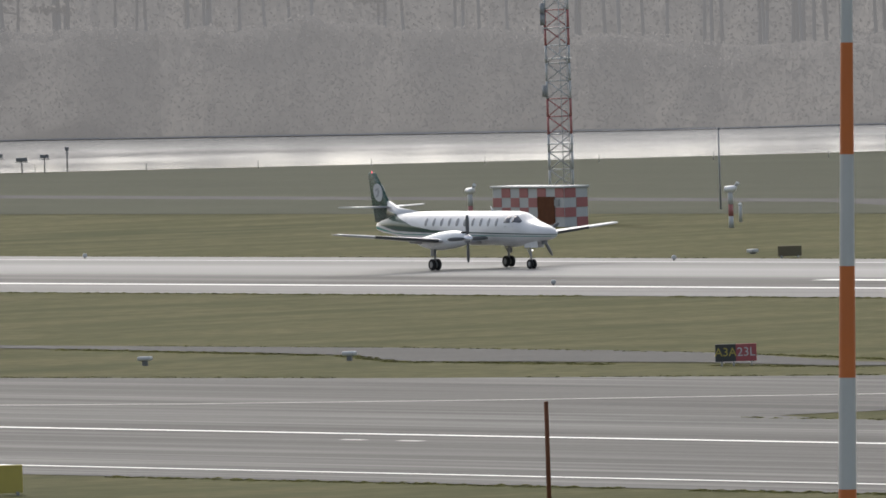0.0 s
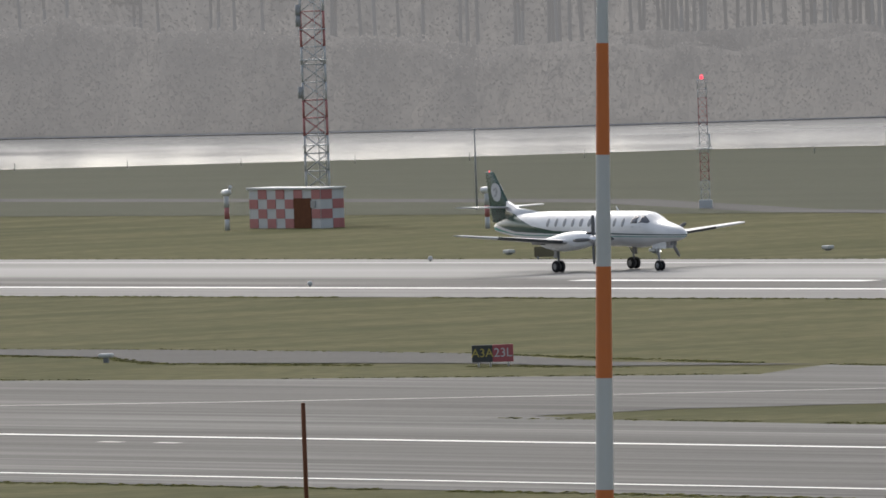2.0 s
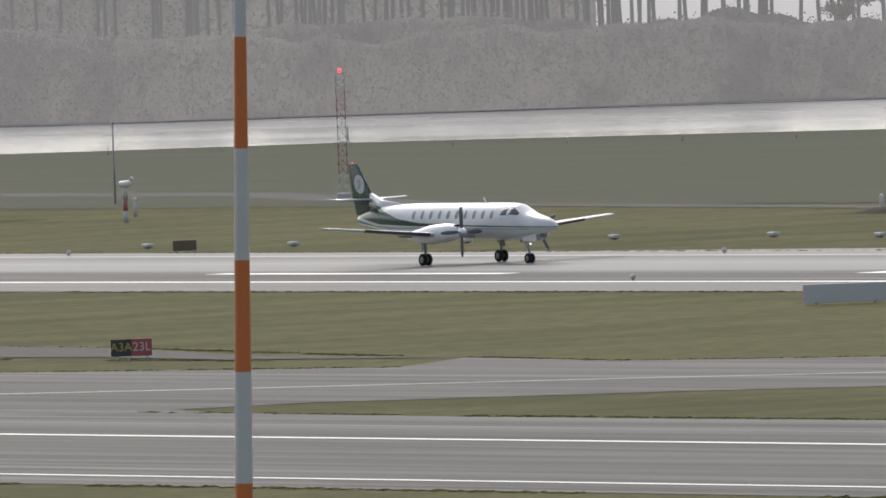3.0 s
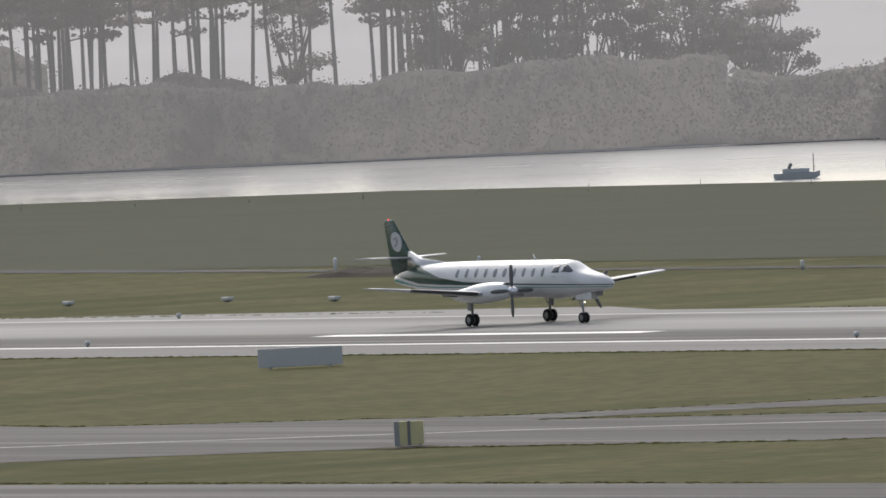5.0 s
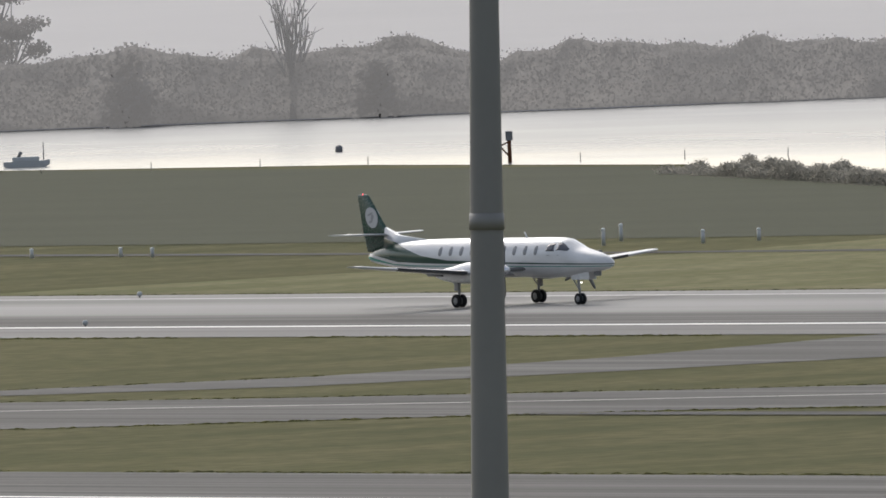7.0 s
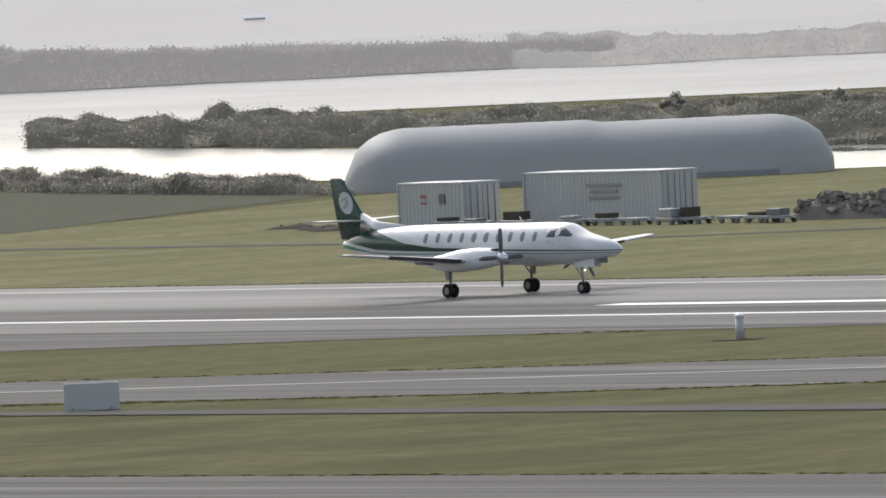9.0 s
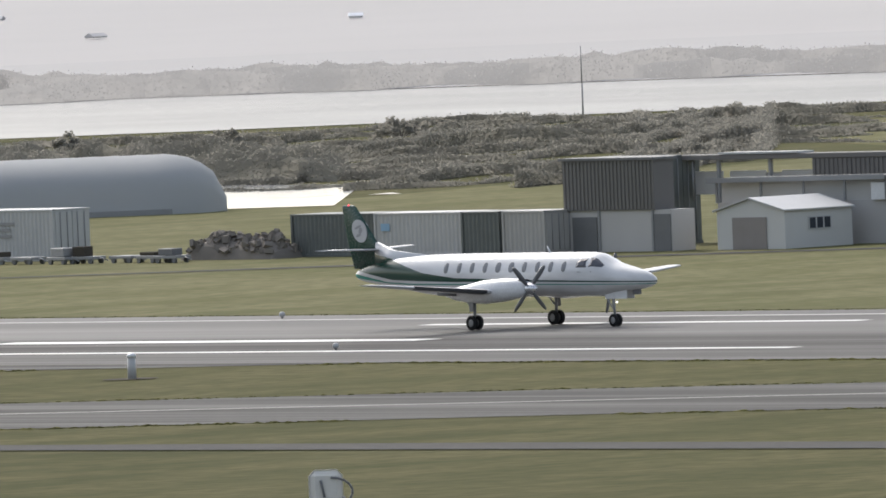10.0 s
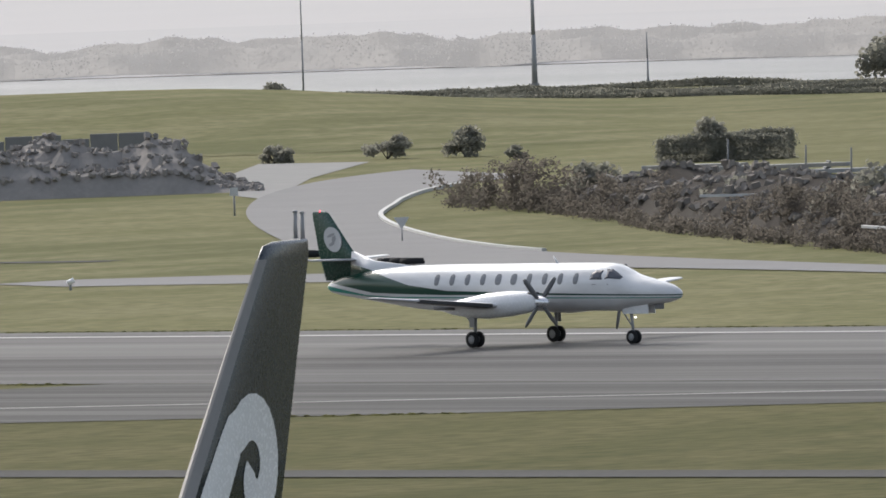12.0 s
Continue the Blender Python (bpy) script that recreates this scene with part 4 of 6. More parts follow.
# ---- masts near the stand ----
def banded_mast(x, y, lean):
    t = thing("marker_mast", (x, y, 0), "tall tapering mast banded in orange and white", "mast")
    at = lambda z: (lean[0] * (z - 18), lean[1] * (z - 18), z)
    b = 1.247
    zs = [19.31 + (k_ - 16) * b for k_ in range(0, 18)]
    lo = 0.0
    for k_, z in enumerate(zs):
        hi = z
        if hi <= lo:
            continue
        r0, r1 = 0.19 - 0.0062 * lo, 0.19 - 0.0062 * hi
        bm = new_rod(at(lo), at(hi), r0, r1, 20, cap=False)
        part("band", bm, ORANGE if k_ % 2 == 0 else OFFWHITE, t, "orange painted band" if k_ % 2 == 0 else "white painted band")
        lo = hi
    part("cap", new_rod(at(lo), at(lo + 0.1), r1, 0.03, 16), OFFWHITE, t)
    part("base_plate", new_rod((at(0)[0], at(0)[1], 0), (at(0)[0], at(0)[1], 0.06), 0.4, 0.4, 16), STEEL, t)
    return t


banded_mast(-166.81, 110.34, (0.016, 0.0254))


def lamp_mast(x, y, r_lo, r_hi, lean, seam):
    """A tapered galvanised mast, wider in its lower tube, with lamp heads high above."""
    t = thing("light_mast", (x, y, 0), "tall tapered galvanised steel light mast with slip joint", "light mast", "galvanised light masts")
    rr = lambda z: r_lo + (r_hi - r_lo) * z / 26.0
    at = lambda z: (lean[0] * (z - 18), lean[1] * (z - 18), z)
    bm = bmesh.new()
    zs = [26.0 * i / 13 for i in range(14)]
    loft(bm, [[(at(z)[0] + rr(z) * math.cos(a), at(z)[1] + rr(z) * math.sin(a), z) for a in (2 * math.pi * i / 32 for i in range(32))] for z in zs])
    part("shaft", bm, STEEL, t, "galvanised tapered tube")
    part("collar", new_rod(at(seam - 0.12), at(seam + 0.02), rr(seam) + 0.012, rr(seam) + 0.008, 28), STEEL, t, "slip joint collar")
    for s in (-1, 1):
        part("lamp_arm", new_rod(at(25.8), (at(25.8)[0] + s * 0.9, at(25.8)[1], 26.1), 0.05, 0.04, 10), STEEL, t)
        part("lamp_head", new_box(at(25.8)[0] + s * 0.9 - 0.3, at(25.8)[0] + s * 0.9 + 0.3, at(25.8)[1] - 0.2, at(25.8)[1] + 0.2, 26.05, 26.25, bevel=0.04), GREY, t)
    part("base_plate", new_rod((at(0)[0], at(0)[1], 0), (at(0)[0], at(0)[1], 0.08), 0.55, 0.55, 20), STEEL, t)
    return t


lamp_mast(-117.43, 93.32, 0.29, 0.075, (0.018, 0.022), 18.25)
lamp_mast(-103.21, 108.85, 0.36, 0.075, (0.032, 0.036), 17.68)

t = thing("fence_post", (-472.3, 300.85, 0), "thin rusty brown steel post beside the taxiway", "post")
part("shaft", new_rod((0, 0, 0), (0, 0, 4.4), 0.075, 0.07, 10), RUST, t)
part("cap", new_rod((0, 0, 4.4), (0, 0, 4.45), 0.08, 0.05, 10), RUST, t)

# ---- parked airliner: its dark tail fin with a white curl ----
def airliner():
    t = thing("parked_airliner", (-253.6, 280.3, 0), "parked airliner with black tail fin and white curl", "aircraft", rz=-72)
    k_ = bmesh.new()
    # body behind the fin, +x is its nose; the fin's tip is over the origin
    loft(k_, [[(x, r * math.cos(a), zc + r * math.sin(a)) for a in (2 * math.pi * i / 28 for i in range(28))] for x, zc, r in
              ((-2.2, 4.6, 0.2), (0, 4.5, 0.7), (4, 4.1, 1.5), (8, 3.75, 1.95), (14, 3.7, 2.0), (24, 3.7, 2.0), (28, 3.6, 1.7), (30.5, 3.3, 0.8), (31.2, 3.2, 0.1))])
    body = part("fuselage", k_, WHITE, t)
    BLACKGLOSS = plain("black_gloss_paint", (0.018, 0.027, 0.034), 0.28, var=0.05)
    bm = bmesh.new()
    secs = [(6.5, 5.7, 5.3, 0.05), (4.9, 4.8, 7.2, 0.052), (2.8, 3.55, 9.6, 0.055), (1.22, 2.62, 11.35, 0.06), (0.95, 2.35, 11.62, 0.055), (0.45, 1.8, 11.70, 0.045)]
    loft(bm, [aerofoil(a, c, 0, z, th, True, 14) for a, c, z, th in secs])
    f = part("fin", bm, BLACKGLOSS, t, "black swept tail fin")
    bm = bmesh.new()
    loft(bm, [[(a + 0.03, 0.03, z), (a + 0.03, -0.03, z), (a - 0.2, -c * th * 0.7 - 0.012, z), (a - 0.2, c * th * 0.7 + 0.012, z)] for a, c, z, th in secs[:4]], smooth=False)
    part("leading_edge", bm, STEEL, f, "bare metal leading edge")

    def skin(x, z):
        """Half thickness of the fin at x, z."""
        for (a0, c0, z0, t0), (a1, c1, z1, t1) in zip(secs, secs[1:]):
            if z0 <= z <= z1:
                g = (z - z0) / (z1 - z0)
                a, c, th = a0 + (a1 - a0) * g, c0 + (c1 - c0) * g, t0 + (t1 - t0) * g
                q = min(1, max(0, (a - x) / c))
                return th * c * 1.5 * (1.48 * math.sqrt(q) - 0.63 * q - 1.76 * q * q + 1.42 * q ** 3 - 0.51 * q ** 4)
        return 0.1
    for side in (-1, 1):
        bm = bmesh.new()
        # broad outer band that bends over and curls back in
        mid, wid = [], []
        for i in range(41):
            s = i / 40
            if s < 0.45:
                g = s / 0.45
                mid.append((5.45 - 2.45 * g, 5.0 + 3.15 * g - 0.25 * g * g))
                wid.append(0.62 - 0.16 * g)
            else:
                g = (s - 0.45) / 0.55
                a = radians(58 - 330 * g)
                r = 1.25 - 0.95 * g
                mid.append((2.15 + r * 0.92 * math.cos(math.pi / 2 + a - radians(58) + 0.75) * -1 - 0.1, 6.95 + r * math.sin(math.pi / 2 + a - radians(58) + 0.75)))
                wid.append(0.46 + 0.18 * math.sin(math.pi * g) - 0.2 * g)
        prev = None
        for i, ((x, z), w) in enumerate(zip(mid, wid)):
            x2, z2 = mid[min(i + 1, 40)]
            x1, z1 = mid[max(i - 1, 0)]
            d = Vector((x2 - x1, z2 - z1)).normalized()
            row = []
            for q in (-1, -0.33, 0.33, 1):
                px, pz = x - d.y * w * q, z + d.x * w * q
                row.append(bm.verts.new((px, side * (skin(px, pz) + 0.012), pz)))
            if prev:
                for u_ in range(3):
                    bm.faces.new((prev[u_], prev[u_ + 1], row[u_ + 1], row[u_]))
            prev = row
        part("white_curl", bm, WHITE, f, "white painted curl")
    for s in (-1, 1):
        bm = bmesh.new()
        loft(bm, [aerofoil(3.2, 3.2, s * 0.6, 4.6, 0.05), aerofoil(0.2, 1.4, s * 6.0, 5.1, 0.05)])
        part("tailplane", bm, GREY, t)
        bm = bmesh.new()
        loft(bm, [aerofoil(20, 6.5, s * 1.2, 2.6, 0.06), aerofoil(13, 1.6, s * 17, 3.9, 0.05)])
        part("wing", bm, GREY, t)
        bm = bmesh.new()
        rod(bm, (15.5, s * 3.6, 0.5), (15.5, s * 3.6, 2.9), 0.14, 0.18, 10)
        for o in (-0.4, 0.4):
            rod(bm, (15.5, s * 3.6 + o - 0.18, 0.57), (15.5, s * 3.6 + o + 0.18, 0.57), 0.57, 0.57, 20)
        part("main_gear", bm, BLACK, t)
    bm = bmesh.new()
    rod(bm, (27.5, 0, 0.4), (27.5, 0, 2.4), 0.1, 0.1, 10)
    rod(bm, (27.5, -0.3, 0.4), (27.5, 0.3, 0.4), 0.4, 0.4, 18)
    part("nose_gear", bm, BLACK, t)


airliner()

# ---- chequered hut with lattice tower ----
def hut():
    t = thing("equipment_hut", (-873.8, 558.3, 0), "flat-roofed equipment hut chequered red and white", "hut", rz=0)
    w, d, h = 7.7, 1.6, 2.25
    part("wall", new_box(-w, 0, 0, d, 0, h), OFFWHITE, t, "white rendered walls")
    part("roof", new_box(-w - 0.12, 0.12, -0.12, d + 0.12, h, h + 0.12, bevel=0.02), OFFWHITE, t, "pale flat roof slab")
    nx, nz = 8, 4
    for i in range(nx):
        for j in range(nz):
            if (i + j) % 2 == 0 and not (i in (5, 6) and j < 3):
                x0, z0 = -w + i * w / nx, j * h / nz
                part("checker_panel", new_box(x0 + 0.02, x0 + w / nx - 0.02, -0.03, -0.004, z0 + 0.01, z0 + h / nz - 0.01), PALERED, t, "faded red painted square")
    for j in range(nz):
        for i in range(2):
            if (i + j) % 2 == 1:
                y0 = i * d / 2
                part("checker_panel", new_box(0.004, 0.03, y0 + 0.02, y0 + d / 2 - 0.02, j * h / nz, (j + 1) * h / nz - 0.01), PALERED, t, "faded red painted square")
    part("door", new_box(-2.85, -1.0, -0.05, -0.004, 0.0, 1.75, bevel=0.01), RUST, t, "dark red-brown double door")
    part("vent", new_box(-1.0, -0.5, -0.06, -0.004, 1.2, 1.6), GREY, t)


hut()


def lattice_tower(place, w, h, step, bands, name, label, rz=0.0, phase=0.0):
    """A square lattice mast: four legs, rings and crossed braces, painted in bands."""
    t = thing(name, place, label, "tower", rz=rz)
    n = max(2, int(round(h / step)))
    for i in range(n):
        z0, z1 = i * h / n, (i + 1) * h / n
        m_ = PALERED if (int((z0 + phase + 0.01) / bands) % 2 == 1) else OFFWHITE
        bm = bmesh.new()
        c = [(-w / 2, -w / 2), (w / 2, -w / 2), (w / 2, w / 2), (-w / 2, w / 2)]
        lr, br = w * 0.05, w * 0.022
        for a, b in zip(c, c[1:] + c[:1]):
            rod(bm, (*a, z0), (*a, z1), lr, lr, 6)
            rod(bm, (*a, z1), (*b, z1), br, br, 5)
            rod(bm, (*a, z0), (*b, z1), br, br, 5)
            rod(bm, (*b, z0), (*a, z1), br, br, 5)
        part("lattice_section", bm, m_, t, "red lattice section" if m_ is PALERED else "white lattice section")
    return t


tw = lattice_tower((-883.9, 564.6, 0), 1.35, 18.72, 1.04, 2.6, "lattice_tower", "tall red and white square lattice radio tower", 57, 3.12)
bm = bmesh.new()
for i in range(60):
    rod(bm, (0.15, -0.72, 0.3 * i), (0.55, -0.72, 0.3 * i), 0.018, 0.018, 4)
rod(bm, (0.15, -0.72, 0), (0.15, -0.72, 18), 0.025, 0.025, 5)
rod(bm, (0.55, -0.72, 0), (0.55, -0.72, 18), 0.025, 0.025, 5)
part("ladder", bm, OFFWHITE, tw, "white access ladder")
for z in (4.6, 9.6, 11.4):
    bm = bmesh.new()
    box(bm, -0.8, 0.8, -0.8, 0.8, z, z + 0.06)
    part("platform", bm, OFFWHITE, tw)
for z in (7.4, 11.6, 12.2):
    part("aerial", new_rod((-0.8, -0.7, z), (-0.8, -0.7, z + 0.7), 0.16, 0.16, 10), GREY, tw, "small grey drum aerial")

mb = lattice_tower((-876.6, 587.0, 0), 0.5, 7.6, 0.55, 1.55, "beacon_mast", "slim red and white lattice mast with lit red lamp", 56)
part("lamp", new_rod((0, 0, 7.62), (0, 0, 7.86), 0.11, 0.07, 10), LAMP_RED, mb, "glowing red obstruction lamp")
part("plinth", new_box(-0.4, 0.4, -0.4, 0.4, 0, 0.5, bevel=0.03), OFFWHITE, mb)
bm = bmesh.new()
for i in range(3):
    rod(bm, (0.35, -0.3 + 0.3 * i, 3.6), (0.35, -0.3 + 0.3 * i, 4.4), 0.05, 0.05, 6)
box(bm, -0.5, 0.5, -0.5, 0.5, 3.5, 3.56)
part("aerial", bm, OFFWHITE, mb)

t = thing("thin_pole", (-899, 585.5, 0), "slim dark timber pole in the grass", "pole")
part("shaft", new_rod((0, 0, 0), (0, 0, 4.9), 0.06, 0.04, 8), GREY, t)
part("crosspiece", new_rod((-0.12, 0, 4.85), (0.12, 0, 4.85), 0.05, 0.05, 6), GREY, t)


def windhead(place, rz, h, label):
    """A short banded post with a pale drum-like head on top."""
    t = thing("approach_light", place, label, "light", "banded lamp posts", rz)
    for i in range(3):
        part("band", new_rod((0, 0, i * h / 3), (0, 0, (i + 1) * h / 3), 0.15, 0.14, 10), OFFWHITE if i % 2 == 0 else PALERED, t)
    bm = bmesh.new()
    loft(bm, [[(x, r * math.cos(a), h + 0.2 + zc + r * math.sin(a)) for a in (2 * math.pi * i / 12 for i in range(12))] for x, zc, r in ((-0.38, 0.0, 0.05), (-0.3, 0, 0.17), (0.2, 0, 0.2), (0.36, 0.06, 0.12), (0.42, 0.1, 0.03))])
    part("lamp_head", bm, WHITE, t, "white lamp head tilted on its post")
    part("hood", new_rod((0.3, 0, h + 0.35), (0.5, 0, h + 0.55), 0.05, 0.12, 8), OFFWHITE, t)
    return t


windhead((-879.4, 555.4, 0), 0, 2.0, "red and white post with bright white lamp head")
windhead((-854.5, 557.2, 0), 30, 2.0, "white post with pale lamp head")

# ---- taxiway sign ----
def sign_text(body, size, x, z, y, material, parent):
    cu = bpy.data.curves.new("lettering", "FONT")
    cu.body, cu.size, cu.align_x, cu.align_y, cu.extrude = body, size, "CENTER", "CENTER", 0.004
    tmp = new("lettering_source", cu)
    dg = bpy.context.evaluated_depsgraph_get()
    me = bpy.data.meshes.new_from_object(tmp.evaluated_get(dg))
    bpy.data.objects.remove(tmp)
    me.materials.clear()
    me.materials.append(material)
    ob = new("lettering", me)
    ob.parent = parent
    ob.matrix_basis = pose(x, y, z, 90, 0, 0)
    return tagged(ob, "lettering " + body)


t = thing("taxiway_sign", (-625.2, 407.7, 0), "low taxiway sign, black and red panels with lettering", "sign", rz=57)
for s, m_ in ((-1, SIGNBLACK), (1, RED)):
    part("panel", new_box(min(0, s * 0.86), max(0, s * 0.86), -0.08, 0.08, 0.2, 0.92, bevel=0.01), m_, t, "black panel" if s < 0 else "red panel")
for x in (-0.6, -0.1, 0.65):
    part("leg", new_rod((x, 0, 0), (x, 0, 0.22), 0.04, 0.04, 8), OFFWHITE, t)
sign_text("A3A", 0.5, -0.43, 0.57, -0.092, YELLOW, t)
sign_text("23L", 0.52, 0.43, 0.57, -0.092, OFFWHITE, t)


def ground_light(x, y, s, label, group, material):
    t = thing("ground_light", (x, y, 0), label, "light", group)
    part("stem", new_rod((0, 0, 0), (0, 0, 0.16 * s), 0.07 * s, 0.06 * s, 8), DARKGREY, t)
    bm = bmesh.new()
    loft(bm, [[(r * math.cos(a), r * math.sin(a), z) for a in (2 * math.pi * i / 12 for i in range(12))] for z, r in ((0.15 * s, 0.12 * s), (0.2 * s, 0.17 * s), (0.34 * s, 0.16 * s), (0.42 * s, 0.09 * s))])
    part("lens", bm, material, t)
    return t


rl = None
for i in range(22):
    x = -994.7 + 60 * i
    for y in (481.4, 511.6):
        xx = x if y < 500 else x + 24.5
        if rl is None:
            rl = ground_light(xx, y, 0.75, "small white runway edge light", "runway edge lights", OFFWHITE)
        else:
            copy_thing(rl, pose(xx, y, 0))
gl = None
for x, y in ((-766.4, 530), (-755.3, 532.3), (-774.2, 526), (-786, 523), (-797, 521), (-744, 531)):
    if gl is None:
        gl = thing("box_light", (x, y, 0), "low grey box light in the grass", "light", "low box lights")
        part("case", new_box(-0.3, 0.3, -0.2, 0.2, 0.08, 0.26, bevel=0.03), OFFWHITE, gl)
        part("foot", new_box(-0.12, 0.12, -0.12, 0.12, 0, 0.08), DARKGREY, gl)
    else:
        copy_thing(gl, pose(x, y, 0))
hl = None
for x, y in ((-656.5, 408.2), (-663.3, 402.0)):
    if hl is None:
        hl = thing("taxi_light", (x, y, 0), "low hooded taxiway light in the rough grass", "light", "hooded taxiway lights", 40)
        part("hood", new_box(-0.3, 0.3, -0.22, 0.22, 0.22, 0.4, bevel=0.05), OFFWHITE, hl)
        part("stem", new_box(-0.1, 0.1, -0.1, 0.1, 0, 0.22), DARKGREY, hl)
    else:
        copy_thing(hl, pose(x, y, 0, 0, 0, 40))

# ---- boxes and boards on the grass ----
def marker_board(place, w, h, rz, m_, label, legs=True):
    t = thing("marker_board", place, label, "board", rz=rz)
    part("board", new_box(-w / 2, w / 2, -0.12, 0.12, 0.08 if legs else 0, h, bevel=0.015), m_, t)
    for x in (-w * 0.35, w * 0.35):
        part("leg", new_box(x - 0.05, x + 0.05, -0.16, 0.16, 0, 0.12), GREY, t)
    return t


marker_board((-645.5, 458.7, 0), 3.75, 0.92, 54, OFFWHITE, "long low pale board seen from behind")
t = marker_board((-547.9, 394.2, 0), 1.1, 0.98, 54, plain("faded_yellow", (0.52, 0.46, 0.24), 0.6, var=0.25), "squat yellow and grey sign box on dark soil")
part("divider", new_box(-0.06, 0.06, -0.14, 0.14, 0.05, 1.0), DARKGREY, t)
part("edge_panel", new_box(-0.56, -0.36, -0.14, 0.14, 0.06, 0.98), GREY, t)
bm = bmesh.new()
sheet(bm, [(1.6 * math.cos(a) * (1 + 0.2 * math.sin(3 * a)) - 547.4, 1.3 * math.sin(a) + 393.6) for a in (2 * math.pi * i / 18 for i in range(18))], 0.03)
structure("soil_patch", bm, SOIL, "dark bare soil round the sign box")
marker_board((-532.3, 316.8, 0), 1.2, 1.05, 58, YELLOW, "yellow sign box at the taxiway edge")
marker_board((-483.7, 410.9, 0), 1.95, 0.98, 49, OFFWHITE, "pale grey box-shaped board on the grass", False)


def peg(place, h, r, label, cap=True):
    t = thing("marker_peg", place, label, "marker", "white marker pegs")
    part("post", new_rod((0, 0, 0), (0, 0, h * 0.86), r, r * 0.92, 12), OFFWHITE, t)
    bm = bmesh.new()
    loft(bm, [[(rr * math.cos(a), rr * math.sin(a), z) for a in (2 * math.pi * i / 12 for i in range(12))] for z, rr in ((h * 0.84, r * 1.12), (h * 0.92, r * 1.12), (h, r * 0.5))])
    part("cap", bm, WHITE, t)
    return t


peg((-501.7, 458.6, 0), 1.0, 0.17, "stout white marker peg on a dark pad")
bm = bmesh.new()
sheet(bm, [(1.1 * math.cos(a) - 501.7, 1.1 * math.sin(a) + 458.5) for a in (2 * math.pi * i / 16 for i in range(16))], 0.03)
structure("peg_pad", bm, SOIL, "dark pad under the marker peg")
for x, y, h in ((-791.1, 564.8, 1.0), (-779.6, 566.1, 0.9), (-703.2, 572.8, 0.7), (-701.9, 575.4, 0.65), (-715.0, 577, 0.9), (-709, 571, 0.9), (-867, 566, 1.1), (-746, 562.5, 0.5), (-739, 563, 0.5), (-735, 562, 0.5)):
    peg((x, y, 0), h, 0.1, "white marker peg in the grass")

# ---- boat and posts in the water ----
t = thing("work_boat", (-955.5, 720.3, 0), "grey flat work boat moored at the shore", "boat", rz=54)
bm = bmesh.new()
loft(bm, [[(x, -w, z0), (x, w, z0), (x, w * 1.1, z1), (x, -w * 1.1, z1)] for x, w, z0, z1 in ((-1.5, 0.5, 0.12, 0.45), (-1.2, 0.6, 0.0, 0.45), (1.2, 0.6, 0.0, 0.48), (1.6, 0.3, 0.2, 0.55))], smooth=False)
part("hull", bm, OFFWHITE, t)
part("deckhouse", new_box(-0.9, 0.9, -0.4, 0.4, 0.46, 0.75, bevel=0.03), OFFWHITE, t)
bm = bmesh.new()
rod(bm, (1.2, 0, 0.5), (1.2, 0, 1.7), 0.04, 0.03, 6)
rod(bm, (-0.5, 0, 0.7), (-0.3, 0, 1.1), 0.12, 0.12, 8)
part("mast", bm, DARKGREY, t)
t = thing("navigation_post", (-894, 712.6, 0), "dark timber navigation post standing in the water", "post", rz=50)
part("pile", new_rod((0, 0, 0), (0, 0, 2.0), 0.13, 0.12, 8), RUST, t)
part("marker", new_box(-0.22, 0.22, -0.22, 0.22, 1.45, 2.05, bevel=0.02), DARKGREY, t)
part("brace", new_rod((-0.6, 0, 1.1), (0, 0, 0.4), 0.06, 0.06, 6), RUST, t)
part("arm", new_rod((-0.6, 0, 1.1), (0, 0, 1.4), 0.05, 0.05, 6), RUST, t)
t = thing("buoy", (-950.3, 742.8, 0), "small dark buoy on the water", "buoy")
bm = bmesh.new()
loft(bm, [[(r * math.cos(a), r * math.sin(a), z) for a in (2 * math.pi * i / 12 for i in range(12))] for z, r in ((0.0, 0.2), (0.1, 0.26), (0.4, 0.24), (0.5, 0.1))])
part("float", bm, DARKGREY, t)

# ---- storage dome, containers ----
t = thing("storage_dome", (-712.9, 641.3, 0), "long white fabric-covered storage dome with rounded ends", "storage tent", rz=48.3)
bm = bmesh.new()
ringsd = []
L = 13.1
for i in range(41):
    x = -L + 2 * L * i / 40
    e = abs(x) - (L - 3.4)
    f = 1.0 if e < 0 else math.sqrt(max(0.0, 1 - (e / 3.45) ** 2))
    f = max(f, 0.05) * (1 + 0.008 * (i % 2))
    hgt = 3.15 * (1.0 if x > 0 else 1.05)
    ringsd.append([(x, 4.2 * f * math.cos(math.pi * j / 20) * (1.04 if 2 < j < 18 else 1.0), hgt * f ** 0.8 * math.sin(math.pi * j / 20) ** 0.8) for j in range(21)])
vr = [[bm.verts.new(p) for p in r] for r in ringsd]
for a, b in zip(vr, vr[1:]):
    for i in range(20):
        bm.faces.new((a[i], a[i + 1], b[i + 1], b[i])).smooth = True
part("cover", bm, fabric_material("dome_fabric", (0.48, 0.495, 0.505), 0.45), t, "white tensioned cover")
for s in (-1, 1):
    part("edge_beam", new_box(-L + 3, L - 3, s * 4.35 - 0.1, s * 4.35 + 0.1, 0, 0.3), GREY, t)


